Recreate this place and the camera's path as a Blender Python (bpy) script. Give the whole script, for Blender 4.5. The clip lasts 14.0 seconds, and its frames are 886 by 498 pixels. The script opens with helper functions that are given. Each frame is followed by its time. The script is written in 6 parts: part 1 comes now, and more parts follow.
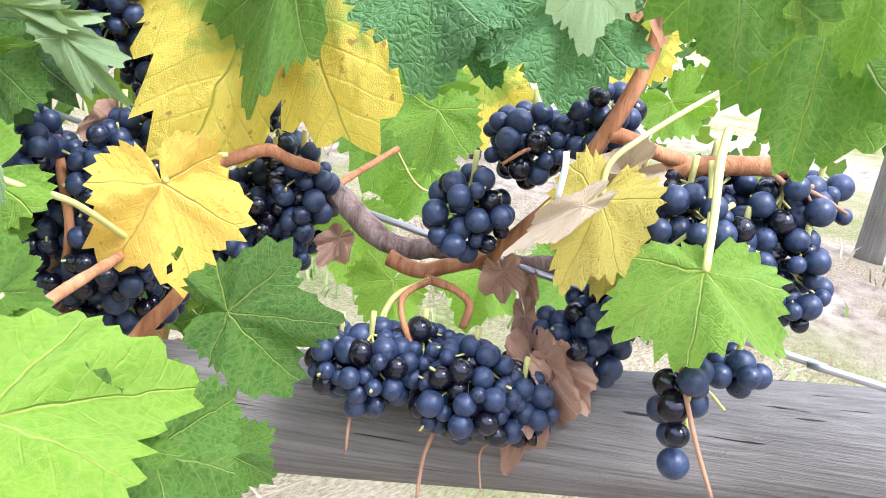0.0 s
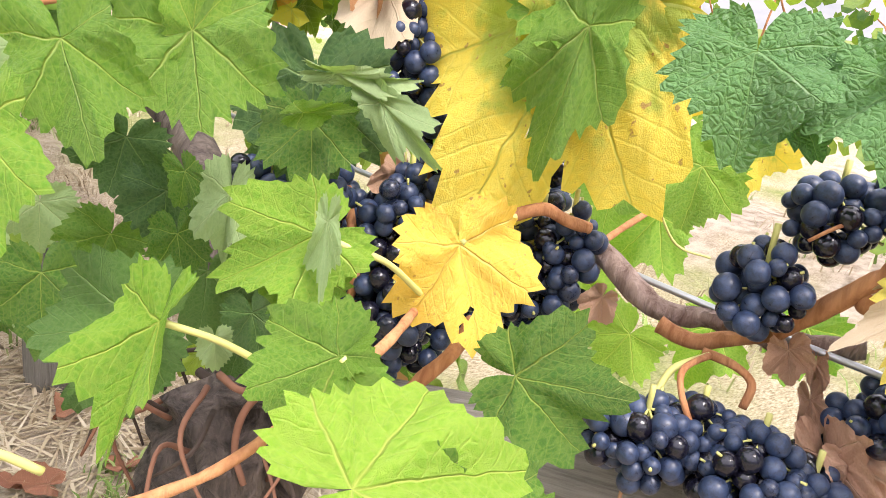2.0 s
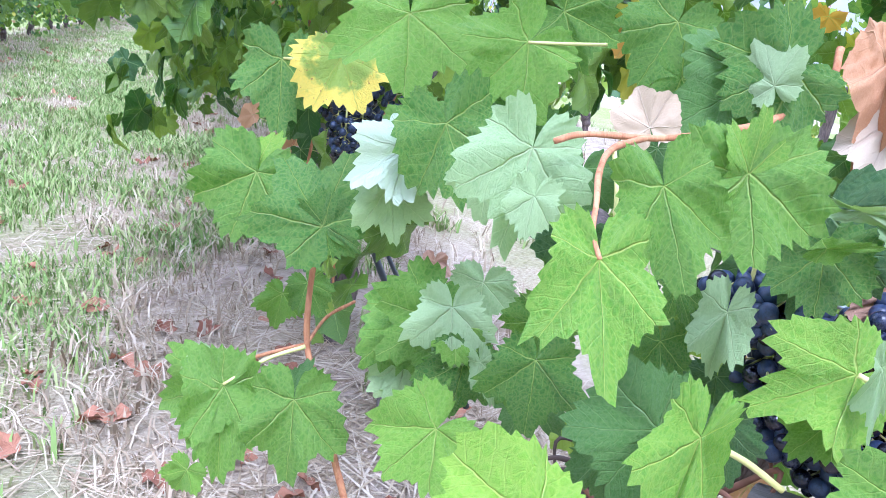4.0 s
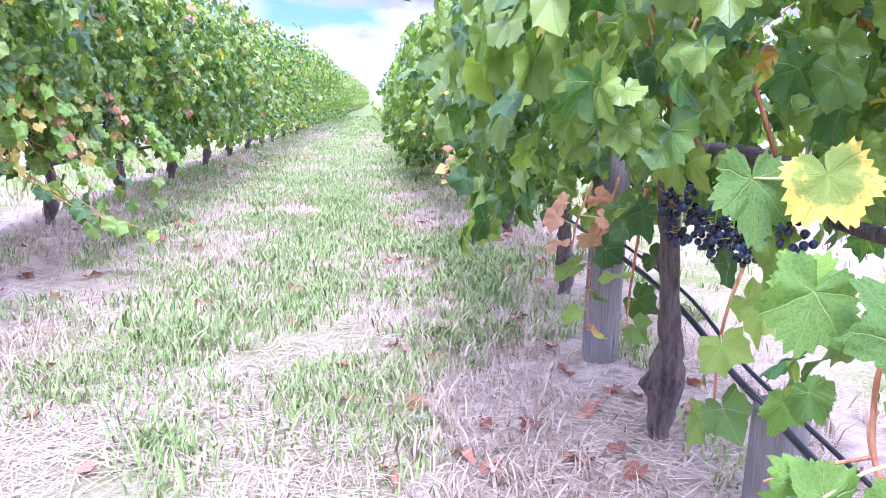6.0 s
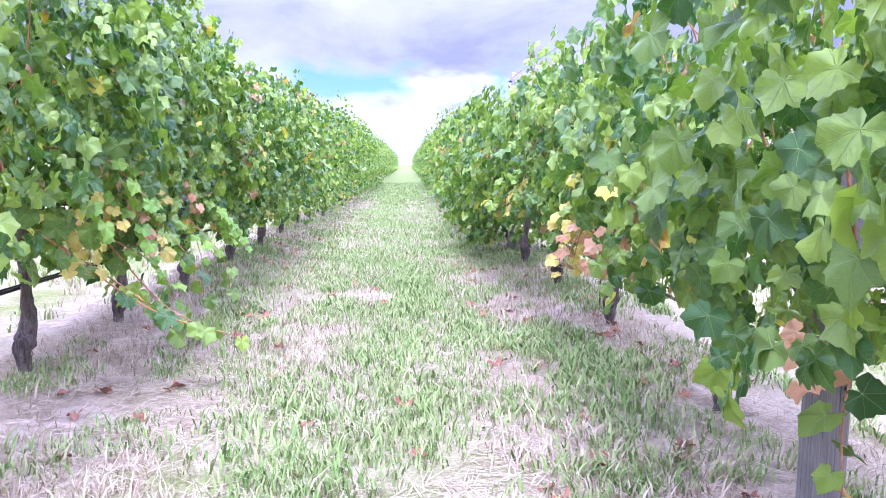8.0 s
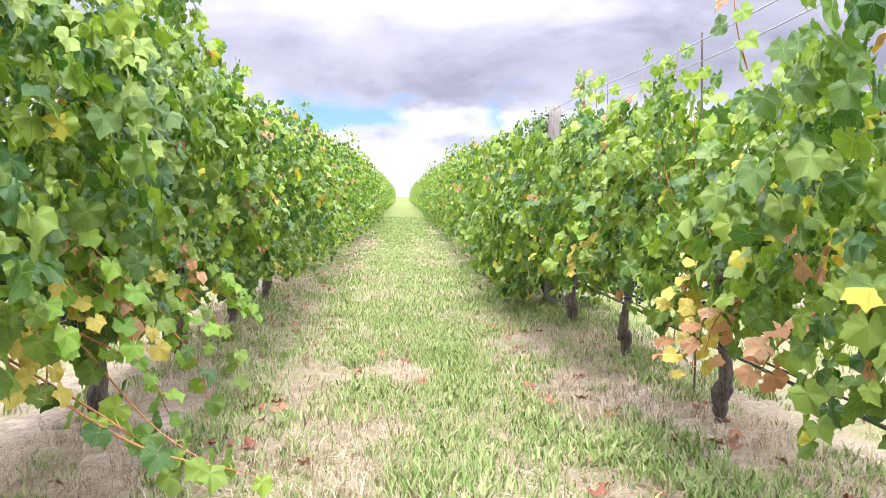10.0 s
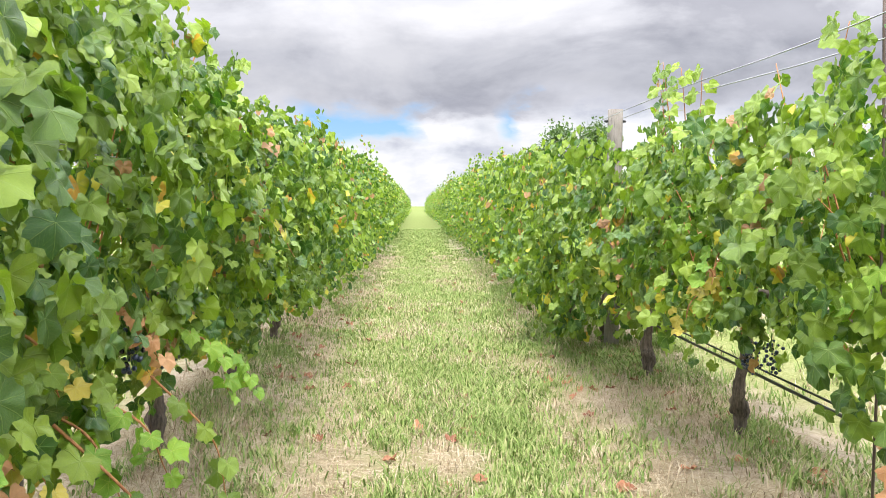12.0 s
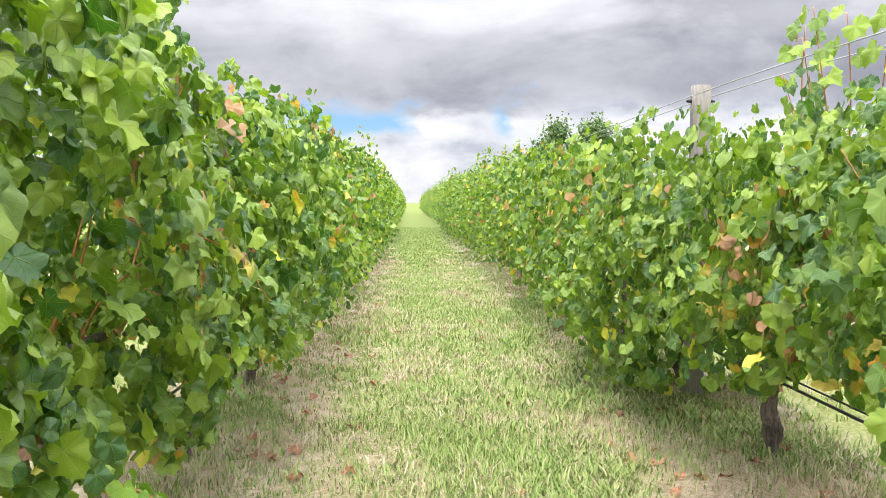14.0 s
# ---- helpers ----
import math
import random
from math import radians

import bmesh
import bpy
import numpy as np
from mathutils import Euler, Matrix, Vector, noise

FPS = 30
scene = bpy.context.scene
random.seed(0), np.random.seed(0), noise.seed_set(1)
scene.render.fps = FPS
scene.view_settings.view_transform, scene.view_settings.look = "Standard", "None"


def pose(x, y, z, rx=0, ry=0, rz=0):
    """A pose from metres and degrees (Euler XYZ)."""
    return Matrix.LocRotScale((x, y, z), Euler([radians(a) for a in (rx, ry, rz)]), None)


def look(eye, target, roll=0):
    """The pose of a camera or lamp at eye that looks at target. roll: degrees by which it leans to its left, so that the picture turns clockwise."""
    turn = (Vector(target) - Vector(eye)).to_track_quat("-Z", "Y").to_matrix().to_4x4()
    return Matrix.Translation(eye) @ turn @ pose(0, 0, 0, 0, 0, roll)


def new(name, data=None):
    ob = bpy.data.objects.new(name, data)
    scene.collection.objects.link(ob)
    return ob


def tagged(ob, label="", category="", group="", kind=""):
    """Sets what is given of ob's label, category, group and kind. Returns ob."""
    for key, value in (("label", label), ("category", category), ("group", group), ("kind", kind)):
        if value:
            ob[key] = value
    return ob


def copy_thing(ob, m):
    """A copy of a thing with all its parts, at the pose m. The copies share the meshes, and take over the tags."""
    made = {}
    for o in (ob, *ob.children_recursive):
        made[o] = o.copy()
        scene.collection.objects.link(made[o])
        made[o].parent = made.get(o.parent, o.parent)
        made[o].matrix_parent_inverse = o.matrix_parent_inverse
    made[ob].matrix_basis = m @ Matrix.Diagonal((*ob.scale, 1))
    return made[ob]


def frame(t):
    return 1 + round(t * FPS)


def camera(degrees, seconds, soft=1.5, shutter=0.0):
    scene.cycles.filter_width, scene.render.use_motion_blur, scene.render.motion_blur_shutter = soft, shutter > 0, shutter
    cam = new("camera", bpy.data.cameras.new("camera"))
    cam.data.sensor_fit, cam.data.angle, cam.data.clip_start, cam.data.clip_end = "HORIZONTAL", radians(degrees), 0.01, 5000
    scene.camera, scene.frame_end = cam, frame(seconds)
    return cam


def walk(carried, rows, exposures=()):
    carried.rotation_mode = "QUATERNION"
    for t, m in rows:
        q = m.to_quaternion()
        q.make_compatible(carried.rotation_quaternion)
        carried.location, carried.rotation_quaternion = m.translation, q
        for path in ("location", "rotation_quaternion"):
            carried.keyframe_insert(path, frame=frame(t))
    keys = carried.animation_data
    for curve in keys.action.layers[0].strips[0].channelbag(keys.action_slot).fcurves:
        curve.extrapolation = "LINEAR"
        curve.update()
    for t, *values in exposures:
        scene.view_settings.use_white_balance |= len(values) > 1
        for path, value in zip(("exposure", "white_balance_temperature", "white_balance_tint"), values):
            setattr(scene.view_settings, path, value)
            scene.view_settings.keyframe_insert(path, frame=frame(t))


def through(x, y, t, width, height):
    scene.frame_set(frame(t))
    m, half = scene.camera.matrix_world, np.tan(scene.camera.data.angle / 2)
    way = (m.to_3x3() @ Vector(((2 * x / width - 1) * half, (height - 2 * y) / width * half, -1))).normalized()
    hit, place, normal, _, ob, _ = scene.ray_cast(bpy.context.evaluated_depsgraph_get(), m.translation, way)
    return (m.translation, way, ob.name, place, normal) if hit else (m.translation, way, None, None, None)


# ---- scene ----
# A vineyard alley: vine rows run along +y, one row at x = 1.43, the other at x = -1.57.
cam = camera(60.2, 14.0, soft=0.75, shutter=0.0)
PATH = [
    (0, (1.19, -0.376, 0.898), (2.714, 0.75, 0.256), 8.1),
    (0.5, (1.195, -0.37, 0.893), (2.674, 0.817, 0.259), 8.0),
    (1, (1.187, -0.359, 0.893), (2.607, 0.899, 0.259), 7.9),
    (1.5, (1.177, -0.345, 0.9), (2.505, 1.005, 0.256), 7.6),
    (2, (1.154, -0.323, 0.91), (2.367, 1.132, 0.269), 7.3),
    (2.5, (1.121, -0.308, 0.921), (2.166, 1.284, 0.307), 7.3),
    (3, (1.094, -0.306, 0.924), (2.02, 1.362, 0.321), 7.7),
    (3.5, (1.067, -0.303, 0.924), (1.847, 1.441, 0.332), 7.5),
    (4, (1.032, -0.289, 0.933), (1.612, 1.54, 0.37), 6.5),
    (6.5, (0.469, -0.265, 0.981), (0.589, 1.704, 0.651), 1.0),
    (7, (0.355, -0.193, 1.031), (0.444, 1.784, 0.744), 0.8),
    (7.5, (0.256, 0.003, 1.043), (0.347, 1.985, 0.795), 0.7),
    (8, (0.185, 0.211, 1.068), (0.28, 2.196, 0.85), 0.8),
    (8.5, (0.121, 0.478, 1.079), (0.216, 2.467, 0.889), 0.7),
    (11, (-0.219, 1.793, 1.286), (-0.106, 3.786, 1.166), 0.7),
    (11.5, (-0.232, 2.123, 1.313), (-0.139, 4.118, 1.198), 0.5),
    (12, (-0.282, 2.492, 1.294), (-0.211, 4.488, 1.182), 0.3),
    (12.5, (-0.333, 2.884, 1.319), (-0.272, 4.879, 1.196), 0.1),
    (13, (-0.344, 3.273, 1.341), (-0.282, 5.269, 1.218), 0.0),
    (13.5, (-0.408, 3.689, 1.337), (-0.335, 5.684, 1.211), 0.0),
    (14, (-0.468, 4.103, 1.357), (-0.38, 6.098, 1.236), 0.4),
]
EXPOSURES = [(0.0, 0.25, 5500, 18), (1.0, 0.25, 6000, 16), (2.0, 0.26, 6500, 19), (3.0, 0.2, 5500, 20), (4.2, 0.44, 4750, 28), (6.3, 0.76, 4850, 48), (7.5, 0.73, 4850, 46), (8.7, 0.70, 4950, 37),
             (10.8, 0.44, 6400, 15), (14.0, 0.34, 6400, 11)]
walk(cam, [(t, look(eye, target, roll)) for t, eye, target, roll in PATH], EXPOSURES)

ROW_R, ROW_L, PITCH = 1.43, -1.57, 3.0

# ---------------------------------------------------------------- sky and sun
SUN_EL, SUN_AZ = 58.0, 184.0          # degrees; azimuth clockwise from +y
world = bpy.data.worlds.new("sky")
scene.world = world
world.use_nodes = True


class Nodes:
    """A short hand for node trees."""

    def __init__(self, tree):
        self.tree = tree

    def add(self, kind, inputs=None, **props):
        n = self.tree.nodes.new(kind)
        for k, v in props.items():
            setattr(n, k, v)
        for k, v in (inputs or {}).items():
            self.put(n.inputs[k], v)
        return n

    def put(self, socket, v):
        if isinstance(v, bpy.types.NodeSocket):
            self.tree.links.new(v, socket)
        elif isinstance(v, bpy.types.Node):
            self.tree.links.new(v.outputs[0], socket)
        else:
            socket.default_value = v

    def math(self, op, a, b=0.0, c=0.0, clamp=False):
        n = self.add("ShaderNodeMath", {0: a, 1: b, 2: c}, operation=op)
        n.use_clamp = clamp
        return n.outputs[0]

    def mix(self, f, a, b, mode="MIX"):
        n = self.add("ShaderNodeMix", data_type="RGBA", blend_type=mode)
        self.put(n.inputs[0], f), self.put(n.inputs[6], a), self.put(n.inputs[7], b)
        return n.outputs[2]

    def ramp(self, f, stops, smooth=False):
        n = self.add("ShaderNodeValToRGB", {0: f})
        if smooth:
            n.color_ramp.interpolation = "EASE"
        el = n.color_ramp.elements
        while len(el) < len(stops):
            el.new(0.5)
        for e, (p, c) in zip(el, stops):
            e.position, e.color = p, (c if len(c) == 4 else (*c, 1))
        return n.outputs[0]

    def noise(self, vector, scale, detail=4.0, rough=0.55, dist=0.0):
        return self.add("ShaderNodeTexNoise", {"Vector": vector, "Scale": scale, "Detail": detail, "Roughness": rough, "Distortion": dist}).outputs[0]

    def mapped(self, vector, scale=(1, 1, 1), loc=(0, 0, 0), rot=(0, 0, 0)):
        return self.add("ShaderNodeMapping", {"Vector": vector, "Scale": scale, "Location": loc, "Rotation": rot}).outputs[0]


def build_sky():
    k = Nodes(world.node_tree)
    world.node_tree.nodes.clear()
    sky = k.add("ShaderNodeTexSky", sky_type="NISHITA", sun_disc=False, sun_elevation=radians(SUN_EL), sun_rotation=radians(SUN_AZ))
    way = k.add("ShaderNodeTexCoord").outputs["Generated"]
    s = k.add("ShaderNodeSeparateXYZ", {0: way})
    z = k.math("MAXIMUM", s.outputs[2], 0.0)
    big = k.noise(k.mapped(way, (1, 1, 2.3), (3.1, 0.4, 0)), 3.4, 8.0, 0.58, 0.35)
    puffs = k.noise(k.mapped(way, (1, 1, 2.2), (0.7, 0.2, 0)), 7.0, 8.0, 0.55, 0.15)
    # the grey deck overhead and the white cumulus low down
    deck = k.ramp(big, [(0.32, (0.86, 0.86, 0.88)), (0.45, (0.66, 0.67, 0.71)), (0.58, (0.34, 0.35, 0.40)), (0.80, (0.46, 0.47, 0.52))])
    cumulus = k.ramp(puffs, [(0.36, (0.46, 0.48, 0.55)), (0.45, (0.64, 0.66, 0.70)), (0.56, (0.82, 0.82, 0.84))])
    wobble = k.math("MULTIPLY_ADD", puffs, 0.11, -0.055)
    height = k.math("ADD", z, wobble)
    belly = k.ramp(height, [(0.115, (0.40, 0.41, 0.46)), (0.15, (0.24, 0.25, 0.29)), (0.19, (0.31, 0.32, 0.36)), (0.245, (0.70, 0.70, 0.73))], True)
    is_high = k.ramp(height, [(0.20, (0, 0, 0)), (0.30, (1, 1, 1))])
    deck = k.mix(k.math("MULTIPLY_ADD", is_high, 0.40, 0.50), belly, deck)
    is_deck = k.ramp(height, [(0.110, (0, 0, 0)), (0.122, (1, 1, 1))])
    clouds = k.mix(is_deck, cumulus, deck)
    power = k.math("ADD", k.math("MULTIPLY", k.ramp(z, [(0.26, (0, 0, 0)), (0.42, (1, 1, 1))], True), 3.8), k.math("MULTIPLY_ADD", k.math("SUBTRACT", z, 0.3, clamp=True), 1.2, 1.0))
    gap = k.math("MULTIPLY", k.ramp(height, [(0.078, (0, 0, 0)), (0.096, (1, 1, 1)), (0.118, (1, 1, 1)), (0.134, (0, 0, 0))]),
                 k.ramp(k.math("ADD", k.math("MULTIPLY_ADD", puffs, 0.16, 0.42), s.outputs[0]), [(0.32, (0, 0, 0)), (0.37, (1, 1, 1)), (0.485, (1, 1, 1)), (0.52, (0, 0, 0)), (0.60, (0, 0, 0)), (0.625, (0.8, 0.8, 0.8)), (0.64, (0, 0, 0))]))
    blue = k.mix(1.0, sky.outputs[0], (0.075, 0.098, 0.125, 1), "MULTIPLY")
    out = k.add("ShaderNodeBackground", {"Color": k.mix(gap, clouds, blue), "Strength": power})
    k.add("ShaderNodeOutputWorld", {0: out.outputs[0]})


build_sky()
sun_data = bpy.data.lights.new("sun", "SUN")
sun_data.energy, sun_data.angle, sun_data.color = 4.4, radians(20), (1.0, 0.95, 0.87)
sun = new("sun", sun_data)
a, e = radians(SUN_AZ), radians(SUN_EL)
sun.matrix_world = look((math.sin(a) * math.cos(e) * 30, math.cos(a) * math.cos(e) * 30, math.sin(e) * 30), (0, 0, 0))


# ---------------------------------------------------------------- materials
def material(name):
    m = bpy.data.materials.new(name)
    m.use_nodes = True
    k = Nodes(m.node_tree)
    m.node_tree.nodes.clear()
    return m, k


def finish(k, surface):
    k.add("ShaderNodeOutputMaterial", {0: surface})


def principled(k, color, rough=0.6, normal=None, **extra):
    n = k.add("ShaderNodeBsdfPrincipled", {"Base Color": color, "Roughness": rough})
    for key, v in extra.items():
        k.put(n.inputs[key.replace("_", " ")], v)
    if normal is not None:
        k.put(n.inputs["Normal"], normal)
    return n.outputs[0]


def bump(k, height, strength=0.3, distance=0.01):
    return k.add("ShaderNodeBump", {"Height": height, "Strength": strength, "Distance": distance}).outputs[0]


def vein_mask(k, width, side):
    """The leaf's five main veins and their side veins, from its own flat coordinates."""
    uv = k.add("ShaderNodeUVMap", uv_map="leaf").outputs[0]
    sway = k.add("ShaderNodeTexNoise", {"Vector": uv, "Scale": 3.2, "Detail": 2.0}).outputs["Color"]
    sway = k.add("ShaderNodeVectorMath", {0: sway, 1: (0.5, 0.5, 0.5)}, operation="SUBTRACT").outputs[0]
    bent = k.add("ShaderNodeVectorMath", {0: sway, 1: (0.10, 0.10, 0.0), 2: uv}, operation="MULTIPLY_ADD").outputs[0]
    s = k.add("ShaderNodeSeparateXYZ", {0: bent})
    ax, y = k.math("ABSOLUTE", s.outputs[0]), s.outputs[1]
    lines, sides = None, None
    for ang in (0.0, 47.0, 105.0):
        c, sn = math.cos(radians(ang)), math.sin(radians(ang))
        along = k.math("ADD", k.math("MULTIPLY", ax, sn), k.math("MULTIPLY", y, c))
        across = k.math("SUBTRACT", k.math("MULTIPLY", ax, c), k.math("MULTIPLY", y, sn))
        d = k.math("ABSOLUTE", across)
        fine = k.math("SUBTRACT", width, k.math("MULTIPLY", along, width * 0.6))
        ok = k.math("GREATER_THAN", along, 0.0)
        line = k.math("MULTIPLY", k.math("SUBTRACT", 1.0, k.math("DIVIDE", d, fine), clamp=True), ok)
        lines = line if lines is None else k.math("MAXIMUM", lines, line)
        # side veins leave the main one at a slant
        st = k.math("FRACT", k.math("MULTIPLY", k.math("SUBTRACT", along, k.math("MULTIPLY", d, 0.95)), 7.5))
        st = k.math("ABSOLUTE", k.math("SUBTRACT", st, 0.5))
        near = k.math("LESS_THAN", d, k.math("MULTIPLY", along, 0.42))
        one = k.math("MULTIPLY", k.math("SUBTRACT", 1.0, k.math("DIVIDE", st, 0.09), clamp=True), k.math("MULTIPLY", near, ok))
        sides = one if sides is None else k.math("MAXIMUM", sides, one)
    return k.math("MAXIMUM", lines, k.math("MULTIPLY", sides, side)), uv


def leaf_material(name, low, high, vein, edge=None, spots=None, glow=0.30, rough=0.40, islands=True, autumn=0.0, veins=True, through=None, rim_at=1.0, quilt=0.0):
    """Vine leaf: colour between low and high by leaf, paler veins, light that shines through; edge: colour of the dry rim; autumn: share of turned leaves."""
    m, k = material(name)
    co = k.add("ShaderNodeTexCoord").outputs["Object"]
    if islands:
        rnd = k.add("ShaderNodeNewGeometry").outputs["Random Per Island"]
    else:
        rnd = k.add("ShaderNodeObjectInfo").outputs["Random"]
    mottled = k.noise(co, 38.0, 4.0, 0.6)
    col = k.mix(k.math("MULTIPLY_ADD", mottled, 0.7, k.math("MULTIPLY_ADD", rnd, 0.9, -0.4), clamp=True), (*low, 1), (*high, 1))
    if autumn:
        pick = k.math("FRACT", k.math("MULTIPLY", rnd, 17.37))
        zone = k.noise(k.add("ShaderNodeNewGeometry").outputs["Position"], 1.2, 2.0)
        turn = k.math("MULTIPLY_ADD", k.math("SUBTRACT", zone, 0.5), 0.5, pick)
        col = k.mix(k.math("GREATER_THAN", turn, 1.0 - autumn), col, (0.55, 0.50, 0.06, 1))
        col = k.mix(k.math("GREATER_THAN", turn, 1.0 - autumn * 0.45), col, (0.62, 0.34, 0.06, 1))
        col = k.mix(k.math("GREATER_THAN", turn, 1.0 - autumn * 0.18), col, (0.38, 0.20, 0.10, 1))
    height = k.noise(co, 160.0, 3.0)
    if veins:
        mask, uv = vein_mask(k, 0.015, 0.20)
        if edge:
            r = k.add("ShaderNodeVectorMath", {0: uv}, operation="LENGTH").outputs["Value"]
            rim = k.ramp(k.math("MULTIPLY_ADD", k.noise(uv, 4.5, 4.0), 0.9, k.math("MULTIPLY", r, 0.9)), [(rim_at, (0, 0, 0)), (rim_at + 0.3, (1, 1, 1))], True)
            col = k.mix(rim, col, (*edge, 1))
        if spots:
            dots = k.ramp(k.noise(uv, 17.0, 2.0), [(0.66, (0, 0, 0)), (0.70, (1, 1, 1))])
            col = k.mix(k.math("MULTIPLY", dots, 0.8), col, (*spots, 1))
        col = k.mix(k.math("MULTIPLY", mask, 0.7), col, (*vein, 1))
        height = k.math("ADD", k.math("MULTIPLY", mask, -0.9 if quilt else 1.0), k.math("MULTIPLY", height, 0.4))
        if quilt:
            soft = k.add("ShaderNodeTexNoise", {"Vector": uv, "Scale": 6.0, "Detail": 3.0}).outputs["Color"]
            cell = k.add("ShaderNodeVectorMath", {0: soft, 1: (0.16, 0.16, 0.0), 2: uv}, operation="MULTIPLY_ADD").outputs[0]
            pads = k.add("ShaderNodeTexVoronoi", {"Vector": cell, "Scale": 15.0}, feature="DISTANCE_TO_EDGE").outputs["Distance"]
            pads = k.math("MINIMUM", k.math("MULTIPLY", pads, 3.0), 0.8)
            height = k.math("ADD", height, k.math("MULTIPLY", pads, quilt))
            col = k.mix(k.math("MULTIPLY", k.math("SUBTRACT", 0.8, pads), 0.22), col, (*vein, 1))
    nrm = bump(k, height, 0.7, 0.004)
    top = principled(k, col, rough, nrm, Specular_IOR_Level=0.5)
    lit = k.mix(1.0, col, (*(through or (1.25, 1.45, 0.45)), 1), "MULTIPLY")
    tr = k.add("ShaderNodeBsdfTranslucent", {"Color": lit, "Normal": nrm}).outputs[0]
    finish(k, k.add("ShaderNodeMixShader", {0: glow, 1: top, 2: tr}).outputs[0])
    return m


GREEN_LO, GREEN_HI = (0.042, 0.115, 0.02), (0.31, 0.42, 0.05)
leaf_mass = leaf_material("vine_leaf_mass", GREEN_LO, GREEN_HI, (0.32, 0.42, 0.12), autumn=0.04)
leaf_far = leaf_material("vine_leaf_far", GREEN_LO, GREEN_HI, (0.3, 0.4, 0.1), autumn=0.04, veins=False)
tree_leaf = leaf_material("tree_leaf", (0.05, 0.10, 0.03), (0.13, 0.20, 0.06), (0.1, 0.2, 0.1), veins=False, glow=0.2)
leaf_single = leaf_material("vine_leaf_single", GREEN_LO, GREEN_HI, (0.34, 0.44, 0.14), islands=False, autumn=0.035)

HERO = {
    "green": leaf_material("leaf_green", (0.055, 0.16, 0.016), (0.20, 0.38, 0.03), (0.46, 0.54, 0.15), islands=False, glow=0.34, quilt=0.14),
    "dark": leaf_material("leaf_dark_green", (0.035, 0.10, 0.02), (0.10, 0.21, 0.035), (0.26, 0.36, 0.14), islands=False, glow=0.3, quilt=0.14),
    # lime: yellow-green leaves, with backlight also put into the lighter colour
    "lime": leaf_material("leaf_lime_backlit", (0.11, 0.27, 0.02), (0.24, 0.42, 0.03), (0.58, 0.62, 0.16), islands=False, glow=0.34, quilt=0.2),
    # pale: turned undersides; on some leaves, sheen and glare put into the colour
    "pale": leaf_material("leaf_underside_and_sheen", (0.26, 0.38, 0.16), (0.36, 0.48, 0.22), (0.48, 0.55, 0.30), islands=False, glow=0.3, rough=0.7, quilt=0.14),
    "white": leaf_material("leaf_silvery", (0.50, 0.60, 0.42), (0.62, 0.70, 0.50), (0.6, 0.66, 0.5), islands=False, glow=0.25, rough=0.6),
    "crinkle": leaf_material("leaf_blue_green", (0.05, 0.16, 0.055), (0.15, 0.31, 0.10), (0.24, 0.40, 0.16), islands=False, glow=0.25, rough=0.32, quilt=1.1),
    "turning": leaf_material("leaf_turning_yellow", (0.26, 0.38, 0.045), (0.48, 0.52, 0.06), (0.50, 0.54, 0.12), edge=(0.84, 0.66, 0.09), spots=(0.36, 0.15, 0.05), islands=False, glow=0.38, through=(1.15, 1.1, 0.5), rim_at=0.80, quilt=0.2),
    "orange": leaf_material("leaf_orange_yellow", (0.90, 0.58, 0.06), (0.96, 0.70, 0.12), (0.92, 0.72, 0.2), edge=(0.66, 0.30, 0.14), spots=(0.66, 0.33, 0.07), islands=False, glow=0.32, through=(1.1, 0.95, 0.5), rim_at=1.08, quilt=0.16),
    "yellow": leaf_material("leaf_dull_yellow", (0.56, 0.46, 0.07), (0.70, 0.58, 0.12), (0.60, 0.56, 0.16), edge=(0.72, 0.58, 0.16), spots=(0.36, 0.14, 0.05), islands=False, glow=0.3, through=(1.1, 1.0, 0.5), quilt=0.2),
    "cream": leaf_material("leaf_cream", (0.58, 0.44, 0.27), (0.72, 0.60, 0.42), (0.70, 0.58, 0.40), edge=(0.62, 0.36, 0.24), islands=False, glow=0.2, rough=0.75, through=(1, 0.95, 0.8)),
    "dry": leaf_material("leaf_dry_orange", (0.52, 0.26, 0.11), (0.78, 0.50, 0.28), (0.70, 0.46, 0.26), edge=(0.72, 0.50, 0.36), islands=False, glow=0.2, rough=0.8, through=(1, 0.85, 0.6)),
    "brown": leaf_material("leaf_dry_brown", (0.48, 0.27, 0.17), (0.78, 0.50, 0.34), (0.72, 0.50, 0.36), islands=False, glow=0.12, rough=0.85, through=(1, 0.85, 0.7), quilt=0.25),
}


